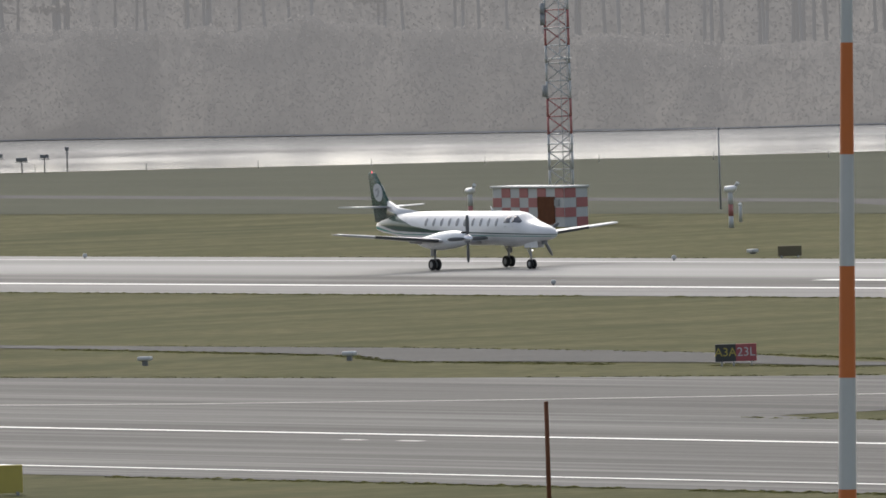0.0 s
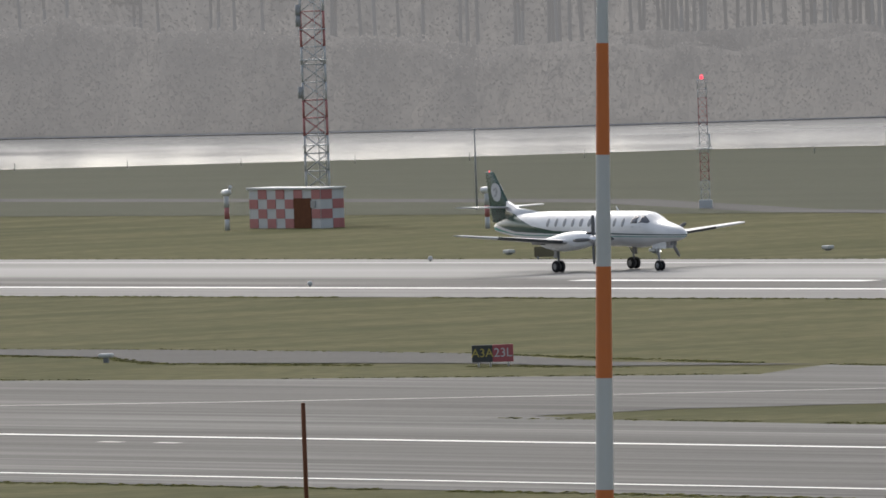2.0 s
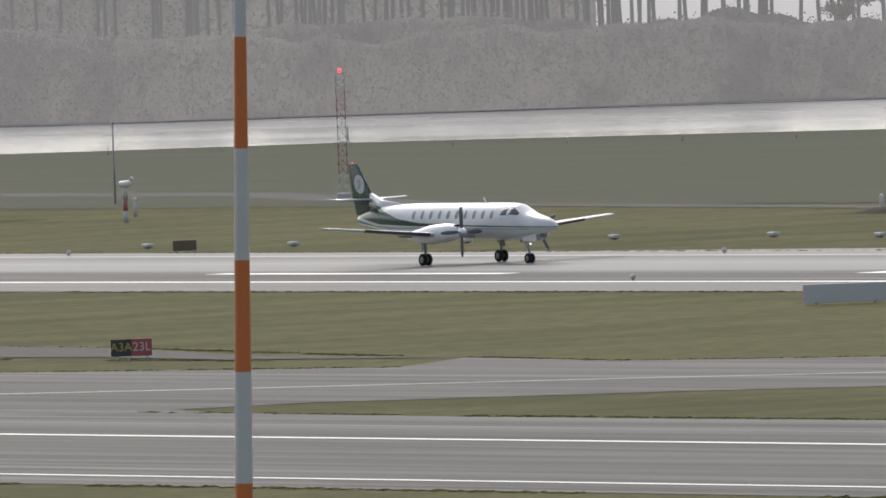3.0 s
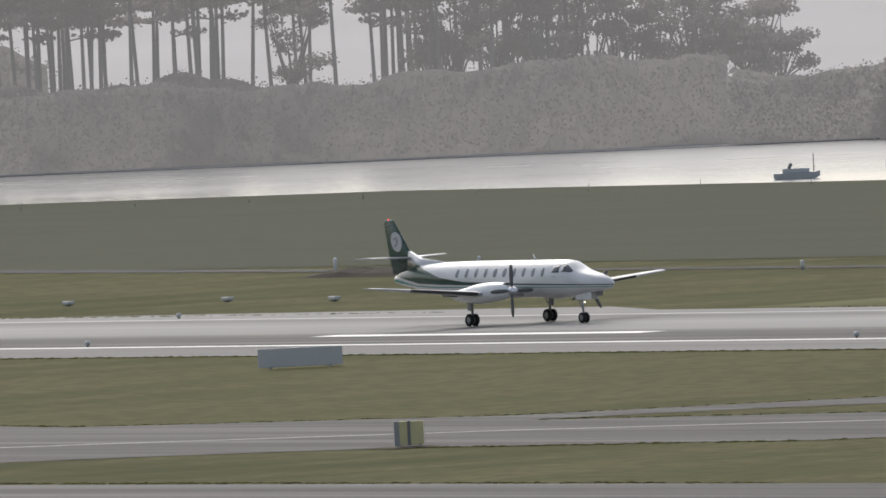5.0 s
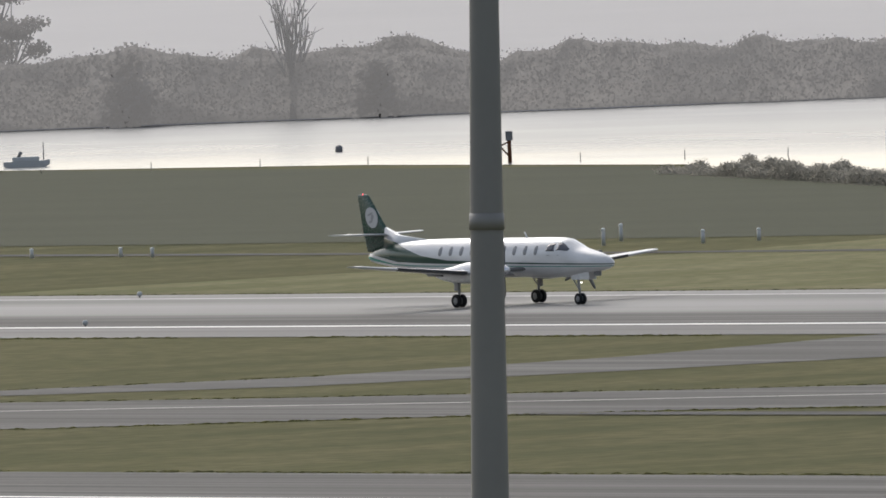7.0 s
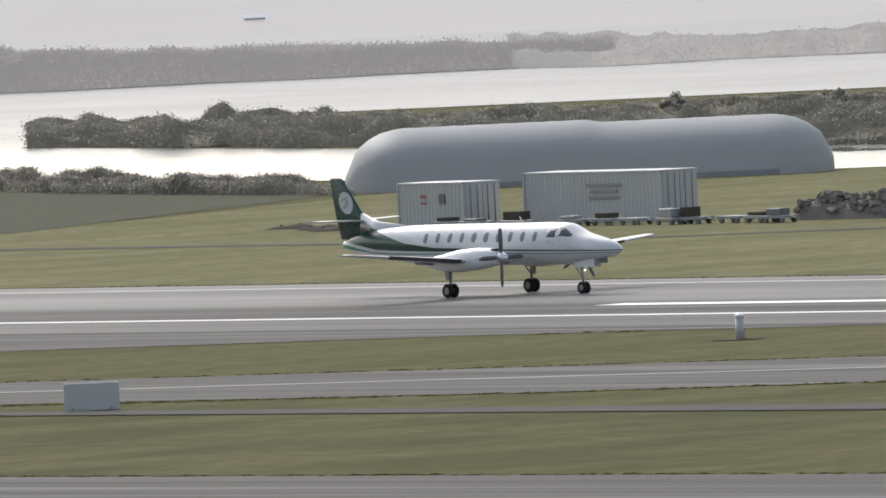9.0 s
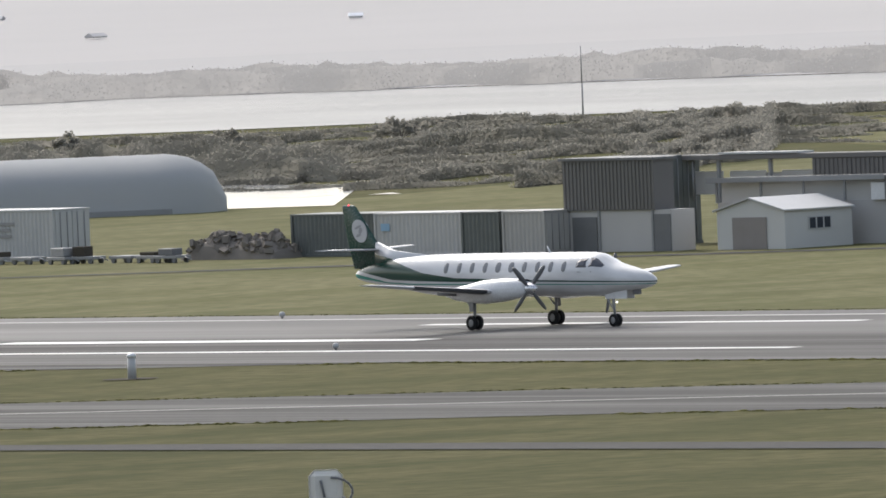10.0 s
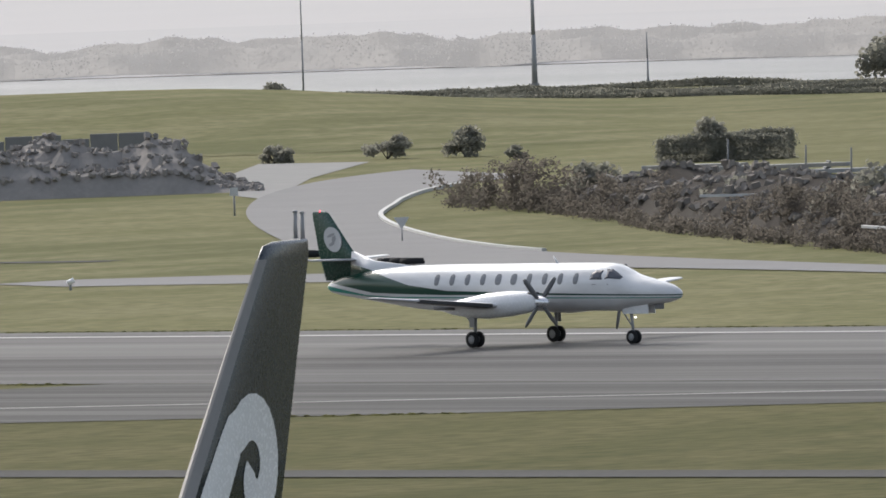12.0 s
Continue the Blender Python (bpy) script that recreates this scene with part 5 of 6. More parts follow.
def container(place, ln, h, rz, m_, label, name="shipping_container", marks=()):
    """A steel box with ribbed sides, corner posts, rails and end doors; its long front lies on y = 0."""
    t = thing(name, place, label, "container", "steel storage containers", rz)
    d = 2.44

    def ribbed(x0, x1, flip):
        bm = bmesh.new()
        n = max(4, int((x1 - x0) / 0.07))
        lo, hi = [], []
        for i in range(n + 1):
            x = x0 + (x1 - x0) * i / n
            o = 0.04 if (i % 4) in (0, 1) else 0.0
            p = (x, o, 0) if not flip else (-o, x, 0)
            lo.append(bm.verts.new((p[0], p[1], 0.14)))
            hi.append(bm.verts.new((p[0], p[1], h - 0.1)))
        for i in range(n):
            bm.faces.new((lo[i], lo[i + 1], hi[i + 1], hi[i]))
        return bm
    part("side_wall", ribbed(0.1, ln - 0.1, False), m_, t)
    part("inner_body", new_box(0.06, ln - 0.06, 0.05, d - 0.02, 0.12, h - 0.06), m_, t)
    part("top_rail", new_box(0, ln, -0.02, d, h - 0.1, h, bevel=0.01), m_, t)
    part("bottom_rail", new_box(0, ln, -0.02, d, 0.0, 0.14, bevel=0.01), m_, t)
    for x in (0.0, ln - 0.12):
        part("corner_post", new_box(x, x + 0.12, -0.03, 0.1, 0, h), m_, t)
    for y in (0.12, d / 2 + 0.02):
        dr = part("door", new_box(ln - 0.03, ln + 0.03, y, y + d / 2 - 0.14, 0.16, h - 0.12, bevel=0.01), m_, t)
        for o in (0.3, 0.75):
            part("locking_bar", new_rod((ln + 0.06, y + o, 0.2), (ln + 0.06, y + o, h - 0.15), 0.025, 0.025, 6), GREY, dr)
    for x0, x1, z0, z1, mm in marks:
        part("panel_mark", new_box(x0, x1, -0.045, -0.03, z0, z1), mm, t, "plain bar of unreadable lettering")
    return t


PALEBOX = plain("pale_container_paint", (0.454, 0.443, 0.432), 0.6, var=0.14, scale=0.6, stretch=(1, 1, 0.3))
TANBOX = plain("tan_container_paint", (0.389, 0.373, 0.356), 0.6, var=0.15, scale=0.5, stretch=(1, 1, 0.3))
WHITEBOX = plain("white_container_paint", (0.440, 0.440, 0.432), 0.55, var=0.12, scale=0.6, stretch=(1, 1, 0.3))
container((-657.7, 578.9, 0), 4.9, 2.2, 0, WHITEBOX, "small white container with dark vent", marks=((1.75, 2.2, 1.45, 1.6, PALERED), (1.75, 2.2, 1.15, 1.25, PALERED), (3.1, 3.55, 1.15, 1.65, DARKGREY)))
container((-651.0, 581.2, 0), 10.0, 2.5, 0, WHITEBOX, "long white freight container with faint lettering bars", marks=((4.6, 7.2, 1.75, 1.9, GREY), (4.9, 6.9, 1.45, 1.6, GREY), (4.8, 7.0, 1.15, 1.3, GREY)))
container((-624.5, 581.5, 0), 5.9, 2.05, 0, GREENBOX, "dark green open container beside a stack of pallets")
container((-618.4, 581.2, 0), 6.06, 2.05, 0, PALEBOX, "pale grey container with small blue label", marks=((0.5, 1.1, 1.2, 1.55, plain("blue_label", (0.25, 0.4, 0.55), 0.5)),))
container((-612.2, 581.0, 0), 2.6, 2.05, 0, GREENBOX, "dark green container end with doors")
container((-609.4, 581.0, 0), 2.9, 2.05, 0, TANBOX, "pale tan container with ribbed doors")
container((-614.2, 590.5, 0), 6.06, 4.2, 0, GREENBOX, "tall dark green stacked containers")


# ---- small things at the shore and in the grass ----
for x, y, h, w in ((-1102.5, 656.5, 1.3, 0.5), (-1099.5, 658.5, 1.2, 0.6), (-1098, 659.5, 1.7, 0.2), (-1101, 657.5, 1.0, 0.8)):
    t = thing("instrument_post", (x, y, 0), "dark instrument post at the water's edge", "instrument", "shore instruments", 30)
    part("post", new_rod((0, 0, 0), (0, 0, h), 0.05, 0.05, 6), DARKGREY, t)
    part("head", new_box(-w / 2, w / 2, -0.15, 0.15, h - 0.15, h + 0.12, bevel=0.03), DARKGREY, t)
    part("arm", new_rod((-w * 0.7, 0, h * 0.8), (w * 0.7, 0, h * 0.8), 0.03, 0.03, 6), DARKGREY, t)
marker_board((-786.4, 516.4, 0), 1.25, 0.62, 56, plain("weathered_board", (0.15, 0.128, 0.085), 0.8, var=0.25), "low brown weathered board in the grass")
for i in range(26):
    f = i / 25
    t = thing("shore_stake", (-1100 + 240 * f, 654 + 58 * math.sin(f * 1.5) + 4, 0), "thin fence stake along the shore", "stake", "shore fence stakes")
    part("stake", new_rod((0, 0, 0), (0.02, 0, 0.55), 0.035, 0.025, 6), WOOD, t)
    part("tip", new_rod((0.02, 0, 0.55), (0.02, 0, 0.6), 0.025, 0.01, 6), WOOD, t)

# ---- yard buildings ----
DARKCLAD = plain("dark_cladding", (0.134, 0.127, 0.120), 0.6, var=0.15, scale=0.5)
BLOCKWALL = plain("painted_block", (0.474, 0.455, 0.437), 0.75, var=0.12, scale=0.4)
PALEWALL = plain("pale_wall_paint", (0.518, 0.503, 0.481), 0.7, var=0.1, scale=0.4)


def clad(bm, x0, x1, y, z0, z1, pitch=0.25, depth=0.03):
    """Upright ribbed cladding facing -y."""
    x = x0
    while x < x1 - 0.01:
        e = min(x + pitch * 0.6, x1)
        box(bm, x, e, y - depth, y, z0, z1)
        x += pitch


def yard_shed():
    t = thing("yard_shed", (-606.5, 582.6, 0), "two-storey shed, pale walls below dark cladding", "building")
    part("lower_wall", new_box(0, 6.9, 0, 1.5, 0, 1.95), BLOCKWALL, t, "pale block lower wall")
    part("upper_wall", new_box(-0.2, 5.9, -0.1, 1.2, 1.95, 4.3), DARKCLAD, t, "dark clad upper storey")
    bm = bmesh.new()
    clad(bm, -0.2, 5.9, -0.104, 2.0, 4.25)
    part("cladding", bm, DARKCLAD, t)
    part("roof", new_box(-0.35, 6.05, -0.25, 1.35, 4.3, 4.42), DARKGREY, t)
    part("door", new_box(0.25, 1.9, -0.05, -0.004, 0, 1.65), DARKGREY, t, "dark roller door")
    part("side_door", new_box(5.75, 6.85, -0.05, -0.004, 0, 1.75), DARKGREY, t, "dark side door")
    for x in (2.0, 5.6):
        part("pilaster", new_box(x, x + 0.12, -0.08, -0.004, 0, 1.95), GREY, t)


yard_shed()


def open_canopy():
    t = thing("open_store", (-609.0, 592.0, 0), "open-fronted store with dark flat roof", "building")
    part("roof", new_box(-0.3, 17.1, -0.3, 0.7, 3.95, 4.2, bevel=0.02), DARKCLAD, t, "dark flat roof")
    part("roof_sheet", new_box(3.4, 8.8, -0.36, 0.7, 4.21, 4.3), OFFWHITE, t, "pale roof sheeting")
    part("back_wall", new_box(3.2, 17.0, 0.58, 0.68, 0, 3.3), BLOCKWALL, t)
    part("side_cladding", new_box(9.6, 17.0, -0.2, -0.05, 2.4, 3.95), DARKCLAD, t, "dark clad bay")
    bm = bmesh.new()
    clad(bm, 9.6, 17.0, -0.204, 2.45, 3.93, 0.3)
    part("cladding", bm, DARKCLAD, t)
    for x in (0, 3.0, 6.5, 9.5, 13.3, 16.8):
        part("post", new_box(x, x + 0.16, -0.1, 0.06, 0, 3.95), GREY, t)
    for x in (0.4, 3.3, 6.8):
        part("panel", new_box(x, x + 2.4, 0.5, 0.56, 2.3, 3.4), PALEWALL, t, "pale infill panel")
    for x in (0.6, 1.4):
        part("rail", new_rod((x, -0.1, 2.0), (x, -0.1, 3.9), 0.04, 0.04, 6), GREY, t)


open_canopy()


def long_shed():
    t = thing("long_shed", (-601.6, 587.6, 0), "long low shed with pale wall, doors and dark fascia roof", "building", rz=8.5)
    part("wall", new_box(0.00, 20.51, 0, 1.4, 0, 2.05), BLOCKWALL, t, "grey painted block wall")
    part("roof", new_box(-0.29, 20.71, -0.5, 1.6, 3.07, 3.2), DARKGREY, t, "dark flat roof")
    part("roof_edge", new_box(-0.29, 10.16, -0.52, -0.5, 3.0, 3.24), GREY, t)
    part("fascia", new_box(10.16, 20.61, -0.42, -0.3, 2.05, 3.07), DARKCLAD, t, "dark clad fascia")
    bm = bmesh.new()
    clad(bm, 10.16, 20.61, -0.424, 2.1, 3.06, 0.3)
    part("cladding", bm, DARKCLAD, t)
    part("side_cladding", new_box(20.51, 20.61, -0.3, 1.4, 2.05, 3.07), DARKCLAD, t)
    part("clerestory", new_box(0.10, 10.16, 0.2, 0.3, 2.05, 3.07), PALEWALL, t, "pale upper wall panels")
    for x in (0.1, 2.7, 5.2, 7.6, 10.0):
        part("post", new_box(x, x + 0.1, -0.3, -0.2, 2.05, 3.07), GREY, t)
    part("white_panel", new_box(9.18, 10.11, -0.25, -0.1, 2.05, 2.85), WHITE, t)
    for x0, x1, h, m_, lb in ((10.55, 12.32, 1.65, WHITE, "white double door"), (17.70, 18.26, 1.8, WHITE, "narrow white door"), (18.54, 20.20, 1.9, BROWNDOOR, "dark brown roller door"), (14.87, 15.65, 1.45, REDBROWN, "faded red-brown cupboard door")):
        part("door", new_box(x0, x1, -0.06, -0.004, 0, h), m_, t, lb)
    part("lintel", new_box(10.16, 20.51, -0.1, -0.004, 1.95, 2.05), OFFWHITE, t)
    part("tank", new_box(12.99, 14.70, -0.9, -0.1, 0, 0.95, bevel=0.04), OFFWHITE, t, "pale box at the wall")
    for x0 in (15.8, 16.4):
        w = part("window", new_box(x0, x0 + 0.5, -0.05, -0.004, 1.15, 1.6), GREY, t)
        part("pane", new_box(x0 + 0.06, x0 + 0.44, -0.06, -0.052, 1.2, 1.55), OFFWHITE if x0 < 16 else GLASS, w)
    part("downpipe", new_rod((20.55, -0.1, 0), (20.55, -0.1, 3.0), 0.06, 0.06, 8), OFFWHITE, t)


REDBROWN = plain("red_brown_paint", (0.30, 0.19, 0.17), 0.7)
BROWNDOOR = plain("brown_door", (0.24, 0.215, 0.20), 0.6, var=0.12)
long_shed()


def small_garage():
    t = thing("small_garage", (-597.2, 583.2, 0), "small cream gabled garage with dark door", "garage")
    w, d, h, r = 4.5, 4.4, 1.8, 2.34
    bm = bmesh.new()
    a = [bm.verts.new(p) for p in ((0, 0, 0), (w, 0, 0), (w, 0, h), (w / 2, 0, r), (0, 0, h))]
    b = [bm.verts.new((v.co.x + 0, d, v.co.z)) for v in a]
    bm.faces.new(a)
    bm.faces.new(b[::-1])
    for i in range(5):
        bm.faces.new((a[i], a[(i + 1) % 5], b[(i + 1) % 5], b[i]))
    part("wall", bm, CREAMWALL, t, "cream walls")
    bm = bmesh.new()
    for x0, z0, x1, z1 in ((-0.15, h - 0.05, w / 2, r), (w / 2, r, w + 0.15, h - 0.05)):
        vs = [bm.verts.new(p) for p in ((x0, -0.15, z0 + 0.02), (x1, -0.15, z1 + 0.02), (x1, d + 0.1, z1 + 0.02), (x0, d + 0.1, z0 + 0.02))]
        f = bm.faces.new(vs)
        g = bmesh.ops.extrude_face_region(bm, geom=[f])
        for v in g["geom"]:
            if isinstance(v, bmesh.types.BMVert):
                v.co.z += 0.07
    part("roof", bm, OFFWHITE, t, "pale grey gabled roof")
    part("door", new_box(1.05, 3.3, -0.05, -0.004, 0, 1.5), BROWNDOOR, t, "dark brown roller door")
    wn = part("window", new_box(w + 0.004, w + 0.05, 1.5, 3.0, 0.85, 1.45), OFFWHITE, t, "white framed window")
    for i in range(3):
        part("pane", new_box(w + 0.05, w + 0.06, 1.58 + 0.48 * i, 1.96 + 0.48 * i, 0.9, 1.4), GLASS, wn)


CREAMWALL = plain("cream_wall", (0.533, 0.525, 0.503), 0.7, var=0.08, scale=0.4)
small_garage()
DEBRIS_SOIL = plain("dark_rubbish_soil", (0.05, 0.044, 0.038), 0.95, var=0.3, scale=0.4, fine=3, bump=0.05)
DEBRIS = plain("dark_debris", (0.21, 0.188, 0.165), 0.95, var=0.45, scale=0.6, fine=3)
# ---- low carts and clutter in front of the containers ----
rg = random.Random(21)
for i in range(13):
    x = (-651.6 + 1.25 * i if i < 5 else -642.5 + 2.2 * (i - 5)) + rg.uniform(-0.7, 0.7)
    t = thing("baggage_dolly", (x, 577.2 + rg.uniform(-0.5, 0.4), 0), "low dark flat trolley parked on the grass", "trolley", "parked trolleys", rg.uniform(-14, 14))
    part("deck", new_box(-0.8, 0.8, -0.5, 0.5, 0.22, 0.36, bevel=0.01), GREY, t)
    for sx in (-0.55, 0.55):
        for sy in (-0.4, 0.4):
            part("wheel", new_rod((sx, sy - 0.06, 0.14), (sx, sy + 0.06, 0.14), 0.14, 0.14, 10), DARKGREY, t)
    if i % 3 != 1:
        part("load", new_box(-0.6, rg.uniform(0.0, 0.7), -0.35, 0.35, 0.37, 0.37 + rg.uniform(0.1, 0.5), bevel=0.03), rg.choice((GREY, DARKGREY, DARKGREY, SOIL)), t)
    part("drawbar", new_rod((0.8, 0, 0.3), (1.3, 0, 0.14), 0.03, 0.03, 6), GREY, t)


def pile(name, place, rz, w, d, h, seed, material, label, count, smin, smax, category="rubble", shape=None, base=None):
    """A heap of angular blocks, each turned its own way, on a low mound."""
    rgp = random.Random(seed)
    t = thing(name, place, label, category, rz=rz)
    bm = bmesh.new()
    nx, ny = 34, 12
    g = []
    for j in range(ny + 1):
        g.append([])
        for i in range(nx + 1):
            x, y = -w / 2 + w * i / nx, -d / 2 + d * j / ny
            e = max(0.0, 1 - (2 * abs(x) / w) ** 4) * max(0.0, 1 - (2 * y / d) ** 2)
            k2 = shape(x / w + 0.5) if shape else 1.0
            z = h * k2 * e ** 0.6 * (0.72 + 0.45 * noise.noise((x * 0.3 + seed, y * 0.4, 1.0)) + 0.25 * noise.noise((x * 1.1, y * 1.1, seed)))
            g[-1].append(bm.verts.new((x, y, max(-0.1, z))))
    for a, b in zip(g, g[1:]):
        for i in range(nx):
            bm.faces.new((a[i], a[i + 1], b[i + 1], b[i]))
    pts = [[tuple(v.co) for v in r] for r in g]
    tagged(part("mound", bm, base or material, t), kind="stuff")
    bm = bmesh.new()
    for _ in range(count):
        j, i = rgp.randint(1, ny - 1), rgp.randint(1, nx - 1)
        x, y, z = pts[j][i]
        s = rgp.uniform(smin, smax)
        m_ = pose(x + rgp.uniform(-0.3, 0.3), y + rgp.uniform(-0.3, 0.3), max(0.05, z + s * 0.1), rgp.uniform(0, 360), rgp.uniform(0, 360), rgp.uniform(0, 360))
        a, b, c = s * rgp.uniform(0.5, 1), s * rgp.uniform(0.4, 0.8), s * rgp.uniform(0.25, 0.6)
        vs = [bm.verts.new(m_ @ Vector((sx * a * rgp.uniform(0.7, 1.1), sy * b * rgp.uniform(0.7, 1.1), sz * c * rgp.uniform(0.7, 1.1)))) for sx in (-1, 1) for sy in (-1, 1) for sz in (-1, 1)]
        for q in ((0, 1, 3, 2), (4, 6, 7, 5), (0, 4, 5, 1), (2, 3, 7, 6), (0, 2, 6, 4), (1, 5, 7, 3)):
            bm.faces.new([vs[k3] for k3 in q])
    tagged(part("rubble", bm, material, t), "broken stone rubble", kind="stuff")
    return t


pile("rubble_heap", (-637.5, 684.5, 0), 43, 26, 12, 3.1, 31, RUBBLE, "long heap of broken grey concrete and stone", 3000, 0.06, 0.26, shape=lambda s: min(1, 0.75 + 0.3 * math.sin(s * 3)) if s < 0.8 else (1 - s) / 0.2)
pile("rubble_heap", (-654, 672, 0), 43, 22, 10, 1.1, 32, RUBBLE, "low spread of grey crushed stone", 900, 0.06, 0.22)
pile("debris_heap", (-530.5, 624.5, 0), -39.5, 128, 11, 2.9, 33, DEBRIS, "long heap of tangled timber, soil and scrap", 3600, 0.08, 0.34, "debris", lambda s: 0.8 + 0.2 * s, DEBRIS_SOIL)
pile("soil_bank", (-783, 564.5, 0), 0, 17, 4, 0.6, 35, SOIL, "low dark bank of bare soil in the grass", 6, 0.02, 0.04, "soil")
for x_, y_ in ((-663.5, 579), (-660.5, 577.2), (-668, 581)):
    pile("soil_heap", (x_, y_, 0), 20, 2.6, 1.6, 0.3, 36, SOIL, "small dark heap of soil on the grass", 8, 0.03, 0.07, "soil")
pile("stack_of_pallets", (-627.0, 580.6, 0), 0, 6.5, 2.2, 1.35, 34, DEBRIS, "jumbled stack of grey pallets", 260, 0.08, 0.3, "pallets")


# ---- cement works behind ----
t = thing("silo", (-681.4, 711.4, 0), "tall round grey steel silo with railed top", "silo")
part("barrel", new_rod((0, 0, 1.3), (0, 0, 8.3), 1.3, 1.3, 32), GREY, t, "grey cylindrical barrel")
part("lower_cone", new_rod((0, 0, 0.6), (0, 0, 1.3), 0.6, 1.3, 32), GREY, t)
for z in (3.4, 4.8, 6.2, 8.2):
    part("hoop", new_rod((0, 0, z), (0, 0, z + 0.1), 1.34, 1.34, 32), GREY, t)
part("top_unit", new_rod((-0.1, 0.1, 8.3), (-0.1, 0.1, 9.7), 0.42, 0.42, 16), GREY, t, "round filter unit on the roof")
bm = bmesh.new()
for i in range(18):
    a = 2 * math.pi * i / 18
    rod(bm, (1.32 * math.cos(a), 1.32 * math.sin(a), 8.3), (1.32 * math.cos(a), 1.32 * math.sin(a), 9.0), 0.03, 0.03, 5)
    b = 2 * math.pi * (i + 1) / 18
    for z in (8.65, 9.0):
        rod(bm, (1.32 * math.cos(a), 1.32 * math.sin(a), z), (1.32 * math.cos(b), 1.32 * math.sin(b), z), 0.025, 0.025, 5)
part("railing", bm, GREY, t, "steel guard rail")
for a in (0.8, 2.4, 3.9, 5.5):
    part("leg", new_box(1.1 * math.cos(a) - 0.1, 1.1 * math.cos(a) + 0.1, 1.1 * math.sin(a) - 0.1, 1.1 * math.sin(a) + 0.1, 0, 3.0), GREY, t)
bm = bmesh.new()
for s in (-0.2, 0.2):
    rod(bm, (1.4, s, 0.5), (1.4, s, 9.0), 0.025, 0.025, 5)
for i in range(24):
    rod(bm, (1.4, -0.2, 0.6 + i * 0.34), (1.4, 0.2, 0.6 + i * 0.34), 0.015, 0.015, 4)
part("ladder", bm, GREY, t)


def bay_wall(x, y, rz, ln, h, label, m_=None):
    t = thing("bay_wall", (x, y, 0), label, "wall", "concrete storage bays", rz)
    n = max(2, int(ln / 1.5))
    for i in range(n):
        part("wall_panel", new_box(i * ln / n + 0.02, (i + 1) * ln / n - 0.02, 0, 0.35, 0, h - 0.25 * (i % 3 == 2), bevel=0.02), m_ or CONCRETE, t)
    return t


bay_wall(-687.5, 707, 45, 4.2, 3.0, "dark concrete bay wall", DARKGREY)
bay_wall(-684.4, 710, 43, 9.6, 3.55, "high dark concrete storage bay wall", plain("dark_concrete", (0.22, 0.215, 0.21), 0.85, var=0.2))
bay_wall(-677.0, 716, 43, 1.6, 3.1, "pale concrete bay end")
bay_wall(-675.8, 717.6, 43, 12.5, 2.2, "long low dark concrete wall", plain("stained_concrete", (0.19, 0.185, 0.18), 0.85, var=0.25))

t = thing("site_cabin", (-663.5, 683.0, 0), "grey site cabin with open window and flat roof", "cabin", rz=43)
part("grey_unit", new_box(0, 2.1, 0, 2.4, 0, 2.1), GREY, t)
part("roof", new_box(-0.1, 2.2, -0.1, 2.5, 2.1, 2.2), OFFWHITE, t)
part("white_unit", new_box(2.14, 6.4, -0.1, 2.3, 0, 2.0), PALEWALL, t, "pale cabin")
part("white_roof", new_box(3.2, 7.2, -0.4, 2.6, 2.25, 2.35), WHITE, t, "bright white sloping roof sheet")
part("window", new_box(2.9, 3.7, -0.16, -0.104, 0.9, 1.75), DARKGREY, t)
part("window_pane", new_box(3.2, 3.62, -0.17, -0.164, 1.0, 1.7), OFFWHITE, t)
part("door", new_box(4.6, 5.1, -0.16, -0.104, 0.2, 1.8), DARKGREY, t)
part("notice", new_box(5.2, 6.2, -0.16, -0.104, 1.0, 1.75), WHITE, t)

t = thing("red_skip", (-576.4, 592.2, 0), "red steel waste skip on the grass", "skip", rz=20)
bm = bmesh.new()
loft(bm, [[(x0, -0.9, z), (x1, -0.9, z), (x1, 0.9, z), (x0, 0.9, z)] for z, x0, x1 in ((0.05, 0.15, 2.85), (0.9, 0.0, 3.1), (1.3, 0.0, 2.9))], smooth=False)
part("body", bm, RED, t)
for i in range(5):
    part("rib", new_box(0.35 + i * 0.55, 0.42 + i * 0.55, -0.96, -0.9, 0.1, 1.22), RED, t)
part("rim", new_box(-0.05, 2.95, -0.96, 0.96, 1.28, 1.34), RED, t)
part("mark", new_box(1.9, 2.2, -0.97, -0.965, 0.6, 0.95), OFFWHITE, t)
t = thing("white_board", (-572.0, 593.3, 0), "large white board on two short posts", "board", rz=30)
part("board", new_box(0, 3.0, -0.05, 0.05, 0.3, 1.65, bevel=0.01), WHITE, t)
for x in (0.7, 2.6):
    part("post", new_box(x - 0.06, x + 0.06, -0.1, 0.0, -0.0, 0.4), OFFWHITE, t)
part("mark", new_box(0.5, 1.0, -0.056, -0.052, 1.25, 1.32), DARKGREY, t)
peg((-564.5, 590.5, 0), 0.9, 0.08, "white marker peg in the grass")


def light_pole(x, y, h, r, label, head=False):
    t = thing("light_pole", (x, y, 0), label, "pole", "slim light poles")
    part("shaft", new_rod((0, 0, 0), (0, 0, h * 0.5), r, r * 0.8, 10), GREY, t)
    part("upper_shaft", new_rod((0, 0, h * 0.5), (0, 0, h), r * 0.72, r * 0.5, 10), GREY, t)
    part("base", new_rod((0, 0, 0), (0, 0, 0.35), r * 1.5, r * 1.5, 10), CONCRETE, t)
    return t


